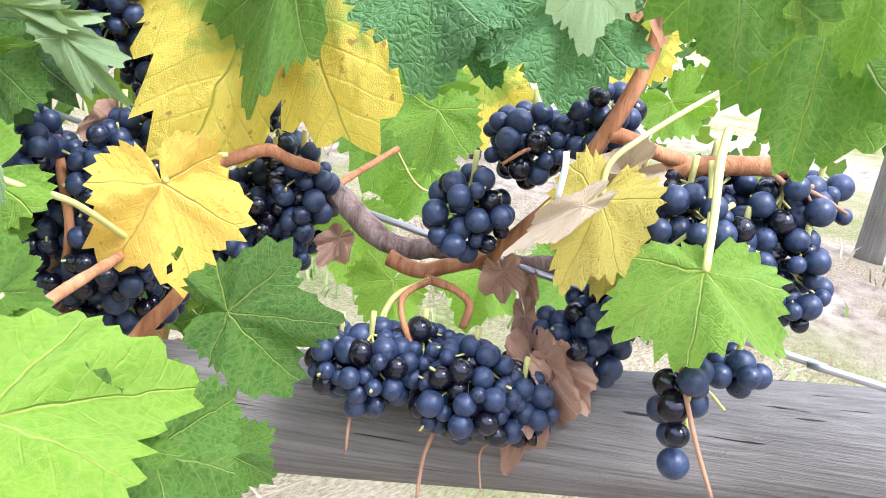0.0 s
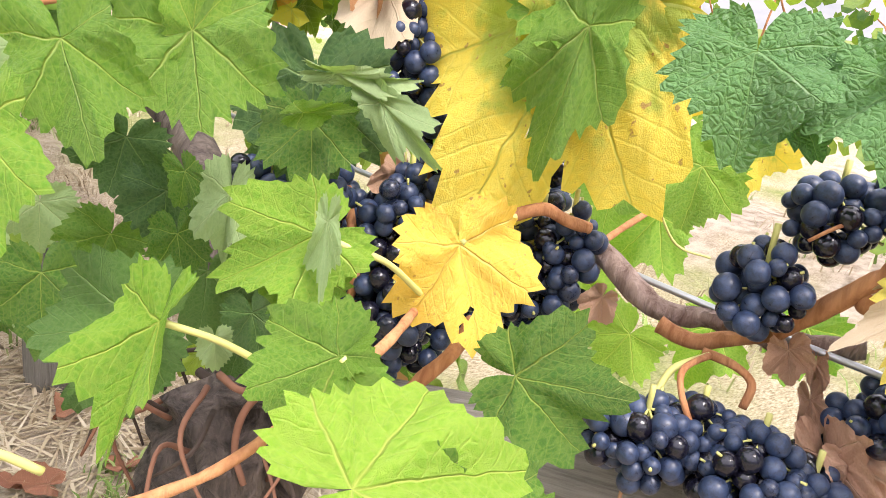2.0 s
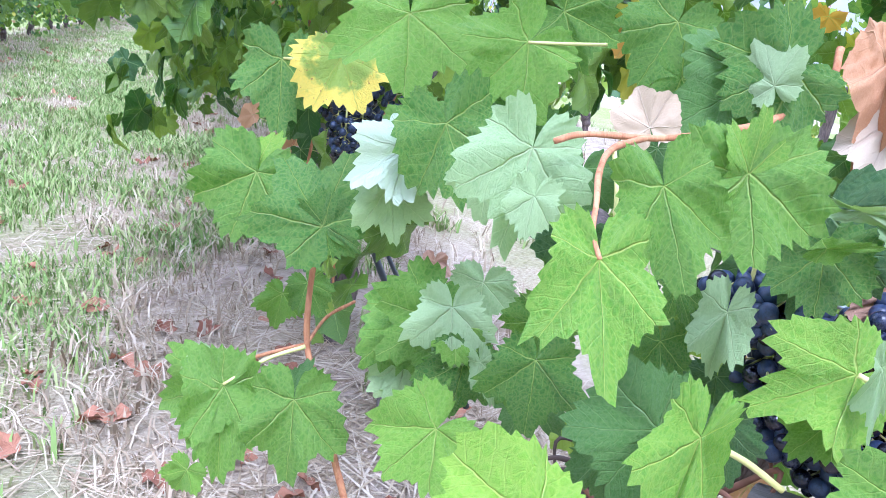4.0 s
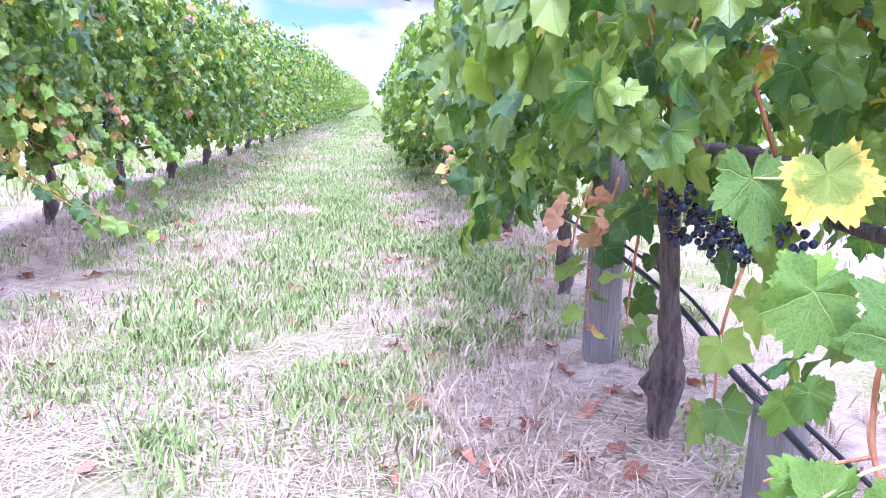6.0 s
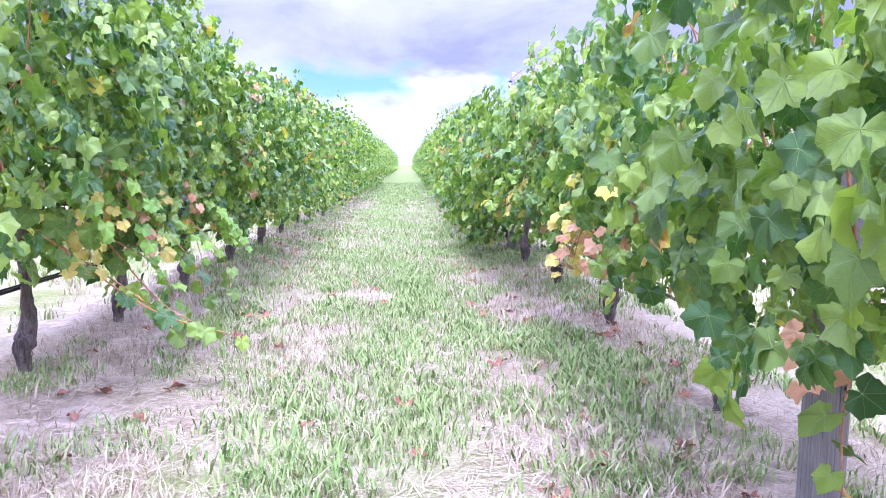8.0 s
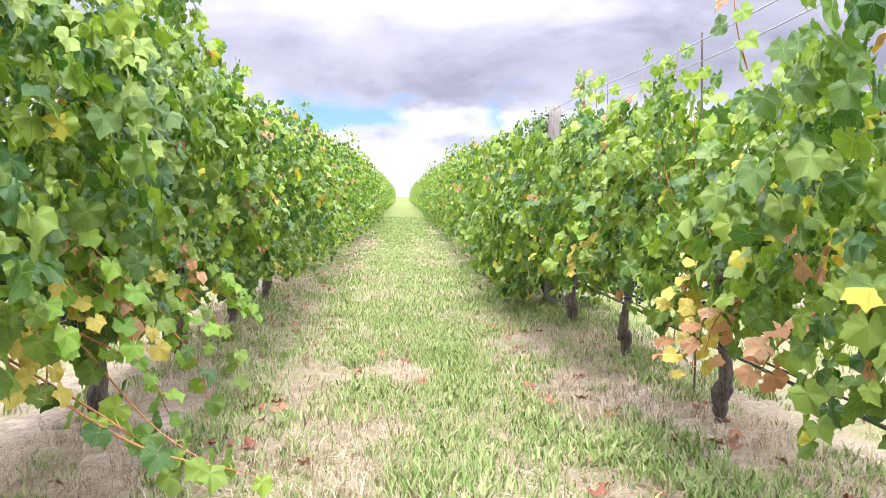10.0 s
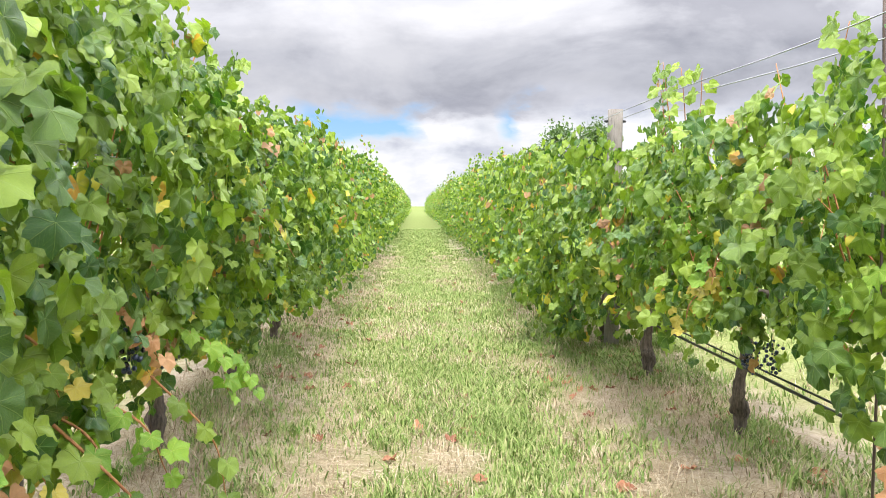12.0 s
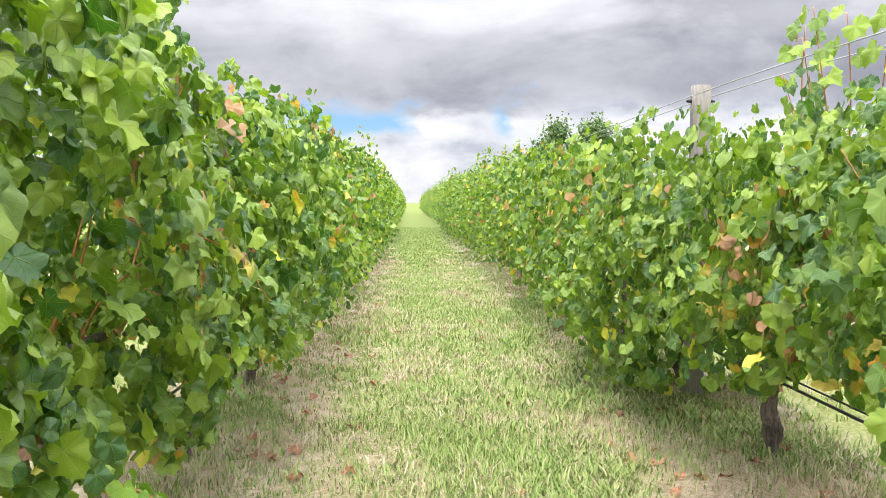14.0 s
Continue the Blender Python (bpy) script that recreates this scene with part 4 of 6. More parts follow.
hero_leaf("crinkle", (0.089, -0.508, 0.815), (0.065, -0.527, 0.772), (-0.734, -0.367, 0.571), 1.15, 16, 0.35, 0.05, 0.12)
hero_leaf("pale", (0.09, -0.518, 0.83), (0.075, -0.53, 0.805), (-0.746, -0.311, 0.589), 0.85, 17, 0.2, 0.1, 0.1)
hero_leaf("crinkle", (0.068, -0.466, 0.808), (0.071, -0.488, 0.776), (-0.846, -0.47, 0.252), 0.9, 18, 0.2, 0.1, 0.1)
hero_leaf("green", (-0.018, -0.624, 0.842), (-0.017, -0.631, 0.799), (-0.95, -0.309, 0.041), 0.9, 19, 0.2, 0.1, 0.1)
hero_leaf("lime", (0.017, -0.644, 0.827), (0.006, -0.647, 0.779), (-0.946, -0.216, 0.242), 0.85, 20, 0.15, 0.05, 0.1)
hero_leaf("lime", (0.038, -0.67, 0.814), (0.016, -0.655, 0.789), (-0.8, -0.399, 0.449), 1.0, 21, 0.2, 0.1, 0.1)
hero_leaf("lime", (-0.001, -0.657, 0.839), (-0.013, -0.66, 0.806), (-0.925, -0.171, 0.341), 0.8, 22, 0.2, 0.1, 0.1)
hero_leaf("dark", (-0.081, -0.282, 0.776), (-0.086, -0.292, 0.713), (-0.413, -0.893, 0.178), 1.0, 23, 0.25, 0.1, 0.1)
hero_leaf("pale", (-0.065, -0.324, 0.771), (-0.048, -0.354, 0.744), (-0.778, -0.605, 0.169), 0.4, 24, 0.1, 0.1, 0.1)
hero_leaf("pale", (-0.084, -0.309, 0.783), (-0.053, -0.338, 0.778), (-0.655, -0.653, -0.38), 0.25, 25, 0.2, 0.1, 0.1)
hero_leaf("green", (-0.088, -0.295, 0.756), (-0.094, -0.307, 0.714), (-0.582, -0.758, 0.295), 0.95, 26, 0.2, 0.1, 0.1)
hero_leaf("green", (-0.101, -0.309, 0.763), (-0.075, -0.323, 0.767), (-0.288, -0.744, -0.603), 0.45, 29, 0.2, 0.1, 0.1)
hero_leaf("lime", (-0.118, -0.362, 0.717), (-0.167, -0.356, 0.698), (-0.295, -0.816, 0.498), 0.86, 30, 0.15, 0.1, 0.12)
hero_leaf("pale", (-0.124, -0.379, 0.729), (-0.129, -0.387, 0.697), (-0.326, -0.899, 0.293), 0.3, 31, 0.2, 0.1, 0.1)
hero_leaf("green", (-0.115, -0.357, 0.693), (-0.141, -0.353, 0.665), (-0.563, -0.715, 0.414), 0.7, 32, 0.2, 0.1, 0.1)
hero_leaf("green", (-0.141, -0.424, 0.689), (-0.179, -0.421, 0.682), (-0.156, -0.858, 0.489), 1.0, 33, 0.25, 0.12, 0.12)
hero_leaf("green", (-0.14, -0.424, 0.69), (-0.128, -0.425, 0.7), (-0.518, -0.645, 0.562), 1.1, 34, 0.2, 0.1, 0.1)
hero_leaf("lime", (-0.186, -0.35, 0.68), (-0.221, -0.377, 0.638), (-0.522, -0.435, 0.733), 0.42, 35, 0.1, 0.3, 0.1)
hero_leaf("dark", (-0.182, -0.313, 0.662), (-0.231, -0.299, 0.659), (-0.274, -0.843, 0.462), 0.95, 36, 0.25, 0.15, 0.12)
hero_leaf("lime", (-0.251, -0.343, 0.765), (-0.258, -0.377, 0.726), (-0.264, -0.704, 0.659), 0.72, 37, 0.2, 0.1, 0.12)
hero_leaf("green", (-0.215, -0.325, 0.794), (-0.21, -0.349, 0.752), (-0.43, -0.805, 0.409), 0.78, 38, 0.25, 0.1, 0.14)
hero_leaf("green", (-0.157, -0.306, 0.799), (-0.162, -0.335, 0.747), (-0.495, -0.735, 0.463), 0.92, 39, 0.25, 0.1, 0.12)
hero_leaf("lime", (-0.157, -0.306, 0.799), (-0.152, -0.304, 0.833), (-0.337, -0.935, 0.109), 0.6, 40, 0.2, 0.1, 0.1)
# the pale colour stands for sheen on this glossy green leaf
hero_leaf("pale", (-0.241, -0.233, 0.793), (-0.26, -0.258, 0.743), (-0.134, -0.862, 0.489), 0.85, 41, 0.3, 0.15, 0.1)
hero_leaf("pale", (-0.246, -0.256, 0.771), (-0.256, -0.27, 0.748), (-0.416, -0.669, 0.616), 0.8, 42, 0.2, 0.1, 0.1)
hero_leaf("white", (-0.268, -0.05, 0.758), (-0.313, -0.07, 0.733), (0.112, -0.863, 0.492), 0.85, 43, 0.2, 0.1, 0.1)
hero_leaf("green", (-0.261, -0.035, 0.779), (-0.249, -0.076, 0.75), (-0.687, -0.542, 0.483), 0.9, 44, 0.2, 0.1, 0.1)
hero_leaf("cream", (-0.175, -0.239, 0.81), (-0.182, -0.226, 0.837), (-0.465, -0.833, 0.3), 0.95, 45, 0.2, 0.1, 0.1)
hero_leaf("dry", (-0.021, -0.241, 0.859), (-0.045, -0.265, 0.805), (-0.514, -0.673, 0.532), 0.6, 46, 0.3, 0.3, 0.2)
hero_leaf("dry", (0.002, -0.244, 0.868), (-0.002, -0.267, 0.834), (-0.717, -0.547, 0.433), 0.7, 47, 0.3, 0.3, 0.2)
hero_leaf("cream", (-0.018, -0.249, 0.825), (-0.042, -0.264, 0.781), (-0.49, -0.712, 0.503), 0.7, 48, 0.2, 0.1, 0.1)
hero_leaf("green", (-0.102, -0.253, 0.85), (-0.15, -0.248, 0.823), (-0.207, -0.958, 0.199), 1.0, 49, 0.2, 0.1, 0.1)
hero_leaf("green", (-0.137, -0.203, 0.837), (-0.101, -0.224, 0.832), (-0.512, -0.859, 0.025), 1.0, 50, 0.2, 0.1, 0.1)
hero_leaf("green", (-0.234, -0.091, 0.633), (-0.286, -0.096, 0.604), (-0.123, -0.911, 0.392), 0.92, 51, 0.2, 0.1, 0.1)
hero_leaf("green", (-0.229, -0.106, 0.632), (-0.206, -0.137, 0.614), (-0.459, -0.668, 0.586), 0.8, 52, 0.2, 0.1, 0.1)
hero_leaf("green", (-0.222, -0.118, 0.61), (-0.232, -0.127, 0.568), (-0.25, -0.93, 0.27), 1.0, 53, 0.2, 0.1, 0.1)
hero_leaf("pale", (-0.248, -0.064, 0.583), (-0.254, -0.078, 0.537), (-0.168, -0.939, 0.3), 0.9, 54, 0.2, 0.1, 0.1)
hero_leaf("pale", (-0.121, -0.269, 0.711), (-0.134, -0.278, 0.666), (-0.692, -0.642, 0.33), 0.5, 55, 0.2, 0.1, 0.1)
hero_leaf("green", (-0.138, -0.236, 0.678), (-0.138, -0.247, 0.646), (-0.434, -0.847, 0.306), 0.75, 56, 0.2, 0.1, 0.1)
hero_leaf("green", (-0.134, -0.236, 0.715), (-0.127, -0.249, 0.69), (-0.459, -0.835, 0.303), 0.6, 57, 0.2, 0.1, 0.1)
hero_leaf("lime", (-0.293, -0.406, 0.683), (-0.342, -0.402, 0.683), (-0.033, -0.647, 0.761), 0.92, 58, 0.2, 0.12, 0.12)
hero_leaf("lime", (-0.286, -0.413, 0.688), (-0.292, -0.425, 0.68), (-0.075, -0.558, 0.827), 0.7, 59, 0.2, 0.1, 0.1)
hero_leaf("dark", (-0.183, -0.267, 0.621), (-0.181, -0.28, 0.59), (-0.35, -0.878, 0.327), 1.0, 60, 0.2, 0.1, 0.1)
hero_leaf("dark", (-0.105, -0.269, 0.636), (-0.103, -0.282, 0.603), (-0.493, -0.819, 0.294), 0.9, 61, 0.2, 0.1, 0.1)
hero_leaf("pale", (-0.132, -0.28, 0.629), (-0.134, -0.286, 0.61), (-0.483, -0.823, 0.3), 0.8, 62, 0.2, 0.1, 0.1)
hero_leaf("green", (-0.219, -0.183, 0.634), (-0.215, -0.192, 0.613), (-0.24, -0.894, 0.378), 0.5, 63, 0.2, 0.1, 0.1)
hero_leaf("dark", (-0.152, -0.097, 0.575), (-0.17, -0.102, 0.534), (-0.378, -0.885, 0.272), 1.1, 64, 0.2, 0.1, 0.1)
hero_leaf("dark", (-0.109, -0.133, 0.673), (-0.118, -0.143, 0.632), (-0.407, -0.864, 0.297), 1.1, 65, 0.2, 0.1, 0.1)
hero_leaf("dark", (-0.124, -0.091, 0.702), (-0.141, -0.097, 0.657), (-0.355, -0.895, 0.269), 1.1, 66, 0.2, 0.1, 0.1)
hero_leaf("dark", (-0.097, -0.18, 0.628), (-0.106, -0.19, 0.587), (-0.463, -0.834, 0.301), 1.1, 67, 0.2, 0.1, 0.1)
hero_leaf("dark", (-0.066, -0.207, 0.637), (-0.07, -0.216, 0.605), (-0.52, -0.8, 0.3), 1.1, 68, 0.2, 0.1, 0.1)
hero_leaf("green", (-0.125, -0.049, 0.615), (-0.148, -0.051, 0.575), (-0.382, -0.887, 0.258), 1.1, 69, 0.2, 0.1, 0.1)
hero_leaf("dark", (-0.055, -0.216, 0.728), (-0.066, -0.221, 0.697), (-0.525, -0.79, 0.317), 1.1, 70, 0.2, 0.1, 0.1)
hero_leaf("pale", (-0.161, 0.022, 0.623), (-0.167, 0.009, 0.579), (-0.259, -0.918, 0.299), 1.1, 71, 0.2, 0.1, 0.1)
hero_leaf("dark", (-0.065, -0.17, 0.572), (-0.078, -0.176, 0.537), (-0.517, -0.796, 0.315), 1.1, 72, 0.2, 0.1, 0.1)
hero_leaf("dark", (-0.148, -0.115, 0.762), (-0.156, -0.125, 0.723), (-0.326, -0.9, 0.289), 1.1, 73, 0.2, 0.1, 0.1)
hero_leaf("dark", (-0.064, -0.197, 0.766), (-0.072, -0.205, 0.732), (-0.506, -0.806, 0.305), 1.1, 74, 0.2, 0.1, 0.1)
hero_leaf("dark", (-0.168, -0.037, 0.783), (-0.177, -0.047, 0.74), (-0.251, -0.927, 0.279), 1.1, 75, 0.2, 0.1, 0.1)
hero_leaf("dark", (-0.117, -0.159, 0.787), (-0.125, -0.168, 0.75), (-0.399, -0.868, 0.296), 1.1, 76, 0.2, 0.1, 0.1)
hero_leaf("green", (-0.307, 0.091, 0.654), (-0.345, 0.117, 0.716), (-0.155, -0.942, 0.296), 1.1, 77, 0.2, 0.1, 0.1)
hero_leaf("green", (-0.304, 0.091, 0.655), (-0.271, 0.081, 0.675), (-0.357, -0.924, 0.14), 1.3, 78, 0.2, 0.1, 0.1)
hero_leaf("green", (-0.365, 0.179, 0.685), (-0.396, 0.154, 0.606), (-0.013, -0.951, 0.308), 1.0, 79, 0.2, 0.1, 0.1)
hero_leaf("lime", (-0.367, 0.191, 0.685), (-0.385, 0.208, 0.723), (-0.126, -0.923, 0.364), 1.1, 80, 0.2, 0.1, 0.1)
hero_leaf("green", (-0.325, 0.427, 0.785), (-0.33, 0.38, 0.698), (-0.064, -0.876, 0.478), 0.85, 81, 0.2, 0.1, 0.1)
hero_leaf("turning", (-0.258, 0.356, 0.8), (-0.237, 0.306, 0.73), (-0.307, -0.815, 0.492), 1.0, 82, 0.2, 0.1, 0.1)
hero_leaf("green", (-0.239, 0.094, 0.858), (-0.247, 0.053, 0.786), (-0.211, -0.835, 0.508), 1.15, 83, 0.2, 0.1, 0.1)
hero_leaf("green", (-0.174, -0.04, 0.846), (-0.23, -0.059, 0.796), (-0.021, -0.924, 0.383), 0.85, 84, 0.2, 0.1, 0.1)
hero_leaf("green", (-0.138, -0.021, 0.873), (-0.095, -0.064, 0.849), (-0.674, -0.731, 0.102), 0.9, 85, 0.2, 0.1, 0.1)
hero_leaf("dark", (-0.107, -0.236, 0.844), (-0.16, -0.24, 0.812), (-0.158, -0.914, 0.374), 0.95, 86, 0.2, 0.1, 0.1)
hero_leaf("pale", (-0.114, -0.257, 0.84), (-0.121, -0.247, 0.866), (-0.657, -0.744, 0.122), 0.9, 87, 0.2, 0.1, 0.1)
hero_leaf("green", (-0.091, -0.113, 0.872), (-0.117, -0.118, 0.826), (-0.371, -0.871, 0.322), 1.0, 88, 0.2, 0.1, 0.1)
hero_leaf("green", (-0.24, -0.063, 0.631), (-0.295, -0.079, 0.592), (-0.094, -0.864, 0.495), 0.9, 89, 0.2, 0.1, 0.1)
hero_leaf("pale", (-0.232, -0.104, 0.648), (-0.236, -0.126, 0.607), (-0.294, -0.827, 0.479), 1.0, 90, 0.2, 0.1, 0.1)
hero_leaf("green", (-0.229, -0.098, 0.6), (-0.23, -0.111, 0.557), (-0.301, -0.911, 0.281), 0.9, 91, 0.2, 0.1, 0.1)
hero_leaf("pale", (-0.254, -0.072, 0.588), (-0.266, -0.081, 0.545), (-0.289, -0.915, 0.281), 0.9, 92, 0.2, 0.1, 0.1)
hero_leaf("pale", (-0.214, -0.131, 0.615), (-0.205, -0.142, 0.586), (-0.299, -0.913, 0.278), 0.5, 93, 0.2, 0.1, 0.1)
hero_leaf("green", (-0.394, 0.071, 0.498), (-0.462, 0.08, 0.475), (-0.25, -0.884, 0.395), 0.95, 94, 0.2, 0.1, 0.1)
hero_leaf("green", (-0.396, 0.07, 0.493), (-0.397, 0.028, 0.41), (-0.015, -0.893, 0.449), 0.6, 95, 0.2, 0.1, 0.1)
hero_leaf("green", (-0.329, 0.044, 0.494), (-0.336, 0.012, 0.42), (-0.112, -0.91, 0.398), 0.85, 96, 0.2, 0.1, 0.1)
hero_leaf("dark", (-0.326, 0.074, 0.489), (-0.294, 0.065, 0.493), (-0.29, -0.845, 0.449), 1.1, 97, 0.2, 0.1, 0.1)
hero_leaf("pale", (-0.407, 0.086, 0.516), (-0.417, 0.067, 0.481), (0.009, -0.883, 0.469), 0.9, 98, 0.2, 0.1, 0.1)
hero_leaf("green", (-0.425, 0.042, 0.426), (-0.44, 0.039, 0.399), (-0.172, -0.959, 0.224), 1.0, 99, 0.2, 0.1, 0.1)
hero_leaf("green", (-0.322, 0.287, 0.511), (-0.331, 0.278, 0.473), (-0.114, -0.962, 0.25), 1.0, 100, 0.2, 0.1, 0.1)
hero_leaf("green", (-0.292, 0.283, 0.527), (-0.274, 0.265, 0.489), (-0.131, -0.924, 0.36), 0.9, 101, 0.2, 0.1, 0.1)
hero_leaf("green", (-0.259, -0.179, 0.589), (-0.307, -0.195, 0.559), (-0.119, -0.784, 0.609), 0.9, 102, 0.2, 0.1, 0.1)
hero_leaf("green", (-0.203, -0.2, 0.649), (-0.209, -0.212, 0.605), (-0.423, -0.86, 0.286), 1.0, 103, 0.2, 0.1, 0.1)
hero_leaf("pale", (-0.234, -0.154, 0.769), (-0.24, -0.163, 0.733), (-0.328, -0.901, 0.284), 1.0, 104, 0.2, 0.1, 0.1)
hero_leaf("green", (-0.245, -0.08, 0.783), (-0.229, -0.115, 0.722), (-0.368, -0.846, 0.386), 0.8, 105, 0.2, 0.1, 0.1)
hero_leaf("pale", (-0.275, -0.044, 0.726), (-0.27, -0.06, 0.68), (-0.231, -0.928, 0.293), 0.8, 106, 0.2, 0.1, 0.1)
hero_leaf("lime", (0.292, -0.17, 0.799), (0.276, -0.198, 0.712), (-0.692, -0.641, 0.333), 1.05, 107, 0.2, 0.1, 0.1)
hero_leaf("green", (0.248, -0.288, 0.739), (0.206, -0.269, 0.672), (-0.692, -0.679, 0.243), 1.05, 108, 0.2, 0.1, 0.1)
hero_leaf("lime", (0.224, -0.332, 0.727), (0.208, -0.338, 0.678), (-0.735, -0.599, 0.317), 1.05, 109, 0.2, 0.1, 0.1)
hero_leaf("turning", (0.303, -0.316, 0.755), (0.29, -0.329, 0.703), (-0.783, -0.534, 0.319), 1.05, 110, 0.2, 0.1, 0.1)
hero_leaf("lime", (0.41, -0.075, 0.528), (0.39, -0.091, 0.454), (-0.685, -0.655, 0.319), 1.05, 111, 0.2, 0.1, 0.1)
hero_leaf("lime", (0.264, -0.273, 0.553), (0.237, -0.26, 0.511), (-0.751, -0.584, 0.308), 1.05, 112, 0.2, 0.1, 0.1)
hero_leaf("lime", (0.481, -0.128, 0.604), (0.44, -0.107, 0.544), (-0.73, -0.624, 0.277), 1.05, 113, 0.2, 0.1, 0.1)
hero_leaf("lime", (0.507, -0.156, 0.773), (0.508, -0.192, 0.713), (-0.838, -0.476, 0.268), 1.05, 114, 0.2, 0.1, 0.1)
hero_leaf("lime", (0.733, -0.315, 0.718), (0.746, -0.362, 0.668), (-0.926, -0.365, 0.097), 1.05, 115, 0.2, 0.1, 0.1)
hero_leaf("green", (0.385, -0.127, 0.69), (0.361, -0.146, 0.6), (-0.698, -0.641, 0.32), 1.05, 116, 0.2, 0.1, 0.1)
hero_leaf("lime", (0.316, -0.085, 0.755), (0.321, -0.12, 0.708), (-0.738, -0.584, 0.339), 1.05, 117, 0.2, 0.1, 0.1)
hero_leaf("turning", (0.667, -0.272, 0.795), (0.69, -0.336, 0.737), (-0.921, -0.385, 0.061), 1.05, 118, 0.2, 0.1, 0.1)
hero_leaf("lime", (0.522, -0.316, 0.53), (0.496, -0.313, 0.47), (-0.83, -0.43, 0.356), 1.05, 119, 0.2, 0.1, 0.1)
hero_leaf("lime", (0.503, -0.22, 0.494), (0.474, -0.218, 0.431), (-0.792, -0.51, 0.336), 1.05, 120, 0.2, 0.1, 0.1)
hero_leaf("brown", (0.126, -0.51, 0.612), (0.12, -0.542, 0.563), (-0.805, -0.445, 0.393), 0.45, 121, 0.2, 0.4, 0.25)
hero_leaf("brown", (0.127, -0.523, 0.615), (0.132, -0.552, 0.59), (-0.802, -0.455, 0.387), 0.6, 122, 0.2, 0.3, 0.25)
hero_leaf("brown", (0.117, -0.512, 0.594), (0.098, -0.518, 0.552), (-0.798, -0.419, 0.434), 0.55, 123, 0.2, 0.4, 0.25)
hero_leaf("brown", (0.129, -0.473, 0.659), (0.122, -0.483, 0.64), (-0.756, -0.42, 0.502), 0.85, 124, 0.2, 0.3, 0.2)
hero_leaf("brown", (0.146, -0.483, 0.651), (0.143, -0.491, 0.631), (-0.826, -0.48, 0.296), 0.45, 125, 0.2, 0.3, 0.2)
hero_leaf("brown", (0.141, -0.488, 0.631), (0.134, -0.502, 0.607), (-0.79, -0.413, 0.453), 0.45, 126, 0.2, 0.3, 0.2)
hero_leaf("brown", (0.104, -0.356, 0.649), (0.092, -0.351, 0.629), (-0.707, -0.655, 0.267), 0.8, 127, 0.2, 0.3, 0.25)
hero_leaf("brown", (-0.016, -0.245, 0.623), (-0.026, -0.249, 0.591), (-0.456, -0.851, 0.262), 1.0, 128, 0.2, 0.3, 0.25)
hero_leaf("brown", (-0.002, -0.265, 0.714), (-0.012, -0.266, 0.688), (-0.473, -0.853, 0.222), 1.0, 129, 0.2, 0.3, 0.25)
hero_leaf("brown", (-0.189, 0.096, 0.62), (-0.192, 0.089, 0.596), (-0.2, -0.934, 0.296), 1.0, 130, 0.2, 0.3, 0.25)
hero_leaf("cream", (0.122, -0.543, 0.739), (0.099, -0.511, 0.709), (-0.877, -0.426, 0.221), 0.5, 131, 0.2, 0.3, 0.2)
hero_leaf("dry", (0.118, -0.539, 0.828), (0.105, -0.552, 0.807), (-0.794, -0.172, 0.583), 0.6, 132, 0.2, 0.3, 0.2)

# its wood, stalks and roots
stem("cane", bark_old, [(0.1, -0.324, 0.682), (0.105, -0.351, 0.676), (0.112, -0.39, 0.656), (0.13, -0.423, 0.657), (0.146, -0.462, 0.656), (0.164, -0.5, 0.665)], 0.0085, 0.0065, "peeling grey-brown old cane")
stem("cane", bark_red, [(0.126, -0.465, 0.668), (0.128, -0.488, 0.693), (0.124, -0.512, 0.719), (0.139, -0.542, 0.734), (0.154, -0.572, 0.748), (0.18, -0.613, 0.754)], 0.0056, 0.0052)
stem("cane", bark_red, [(0.129, -0.504, 0.698), (0.117, -0.519, 0.736), (0.116, -0.531, 0.761), (0.13, -0.538, 0.797), (0.143, -0.536, 0.833), (0.168, -0.528, 0.874)], 0.0046, 0.0042)
stem("cane", bark_red, [(0.115, -0.53, 0.759), (0.127, -0.54, 0.756), (0.141, -0.554, 0.75), (0.16, -0.573, 0.745)], 0.0045, 0.004)
stem("cane", bark_red, [(-0.224, -0.37, 0.607), (-0.203, -0.385, 0.619), (-0.17, -0.396, 0.634), (-0.113, -0.404, 0.672), (-0.052, -0.356, 0.666), (0.005, -0.305, 0.657)], 0.0028, 0.0025)
stem("cane", bark_red, [(-0.05, -0.342, 0.59), (-0.037, -0.346, 0.612), (-0.021, -0.356, 0.634), (0.001, -0.344, 0.645)], 0.0048, 0.0044)
stem("cane", bark_red, [(-0.033, -0.247, 0.703), (-0.04, -0.269, 0.678), (-0.042, -0.279, 0.657), (-0.042, -0.274, 0.634)], 0.003, 0.0028)
stem("cane", bark_red, [(0.131, -0.329, 0.824), (0.116, -0.338, 0.789), (0.1, -0.35, 0.744), (0.097, -0.343, 0.719)], 0.0042, 0.0034)
stem("cane", bark_red, [(0.02, -0.323, 0.696), (0.031, -0.332, 0.704), (0.047, -0.343, 0.711), (0.062, -0.347, 0.705), (0.082, -0.352, 0.698)], 0.004, 0.004)
stem("cane", bark_red, [(0.114, -0.336, 0.678), (0.153, -0.329, 0.687), (0.184, -0.33, 0.699)], 0.0026, 0.0022)
stem("cane", bark_red, [(0.101, -0.405, 0.651), (0.108, -0.425, 0.647), (0.118, -0.443, 0.655), (0.136, -0.463, 0.664)], 0.0055, 0.0045)
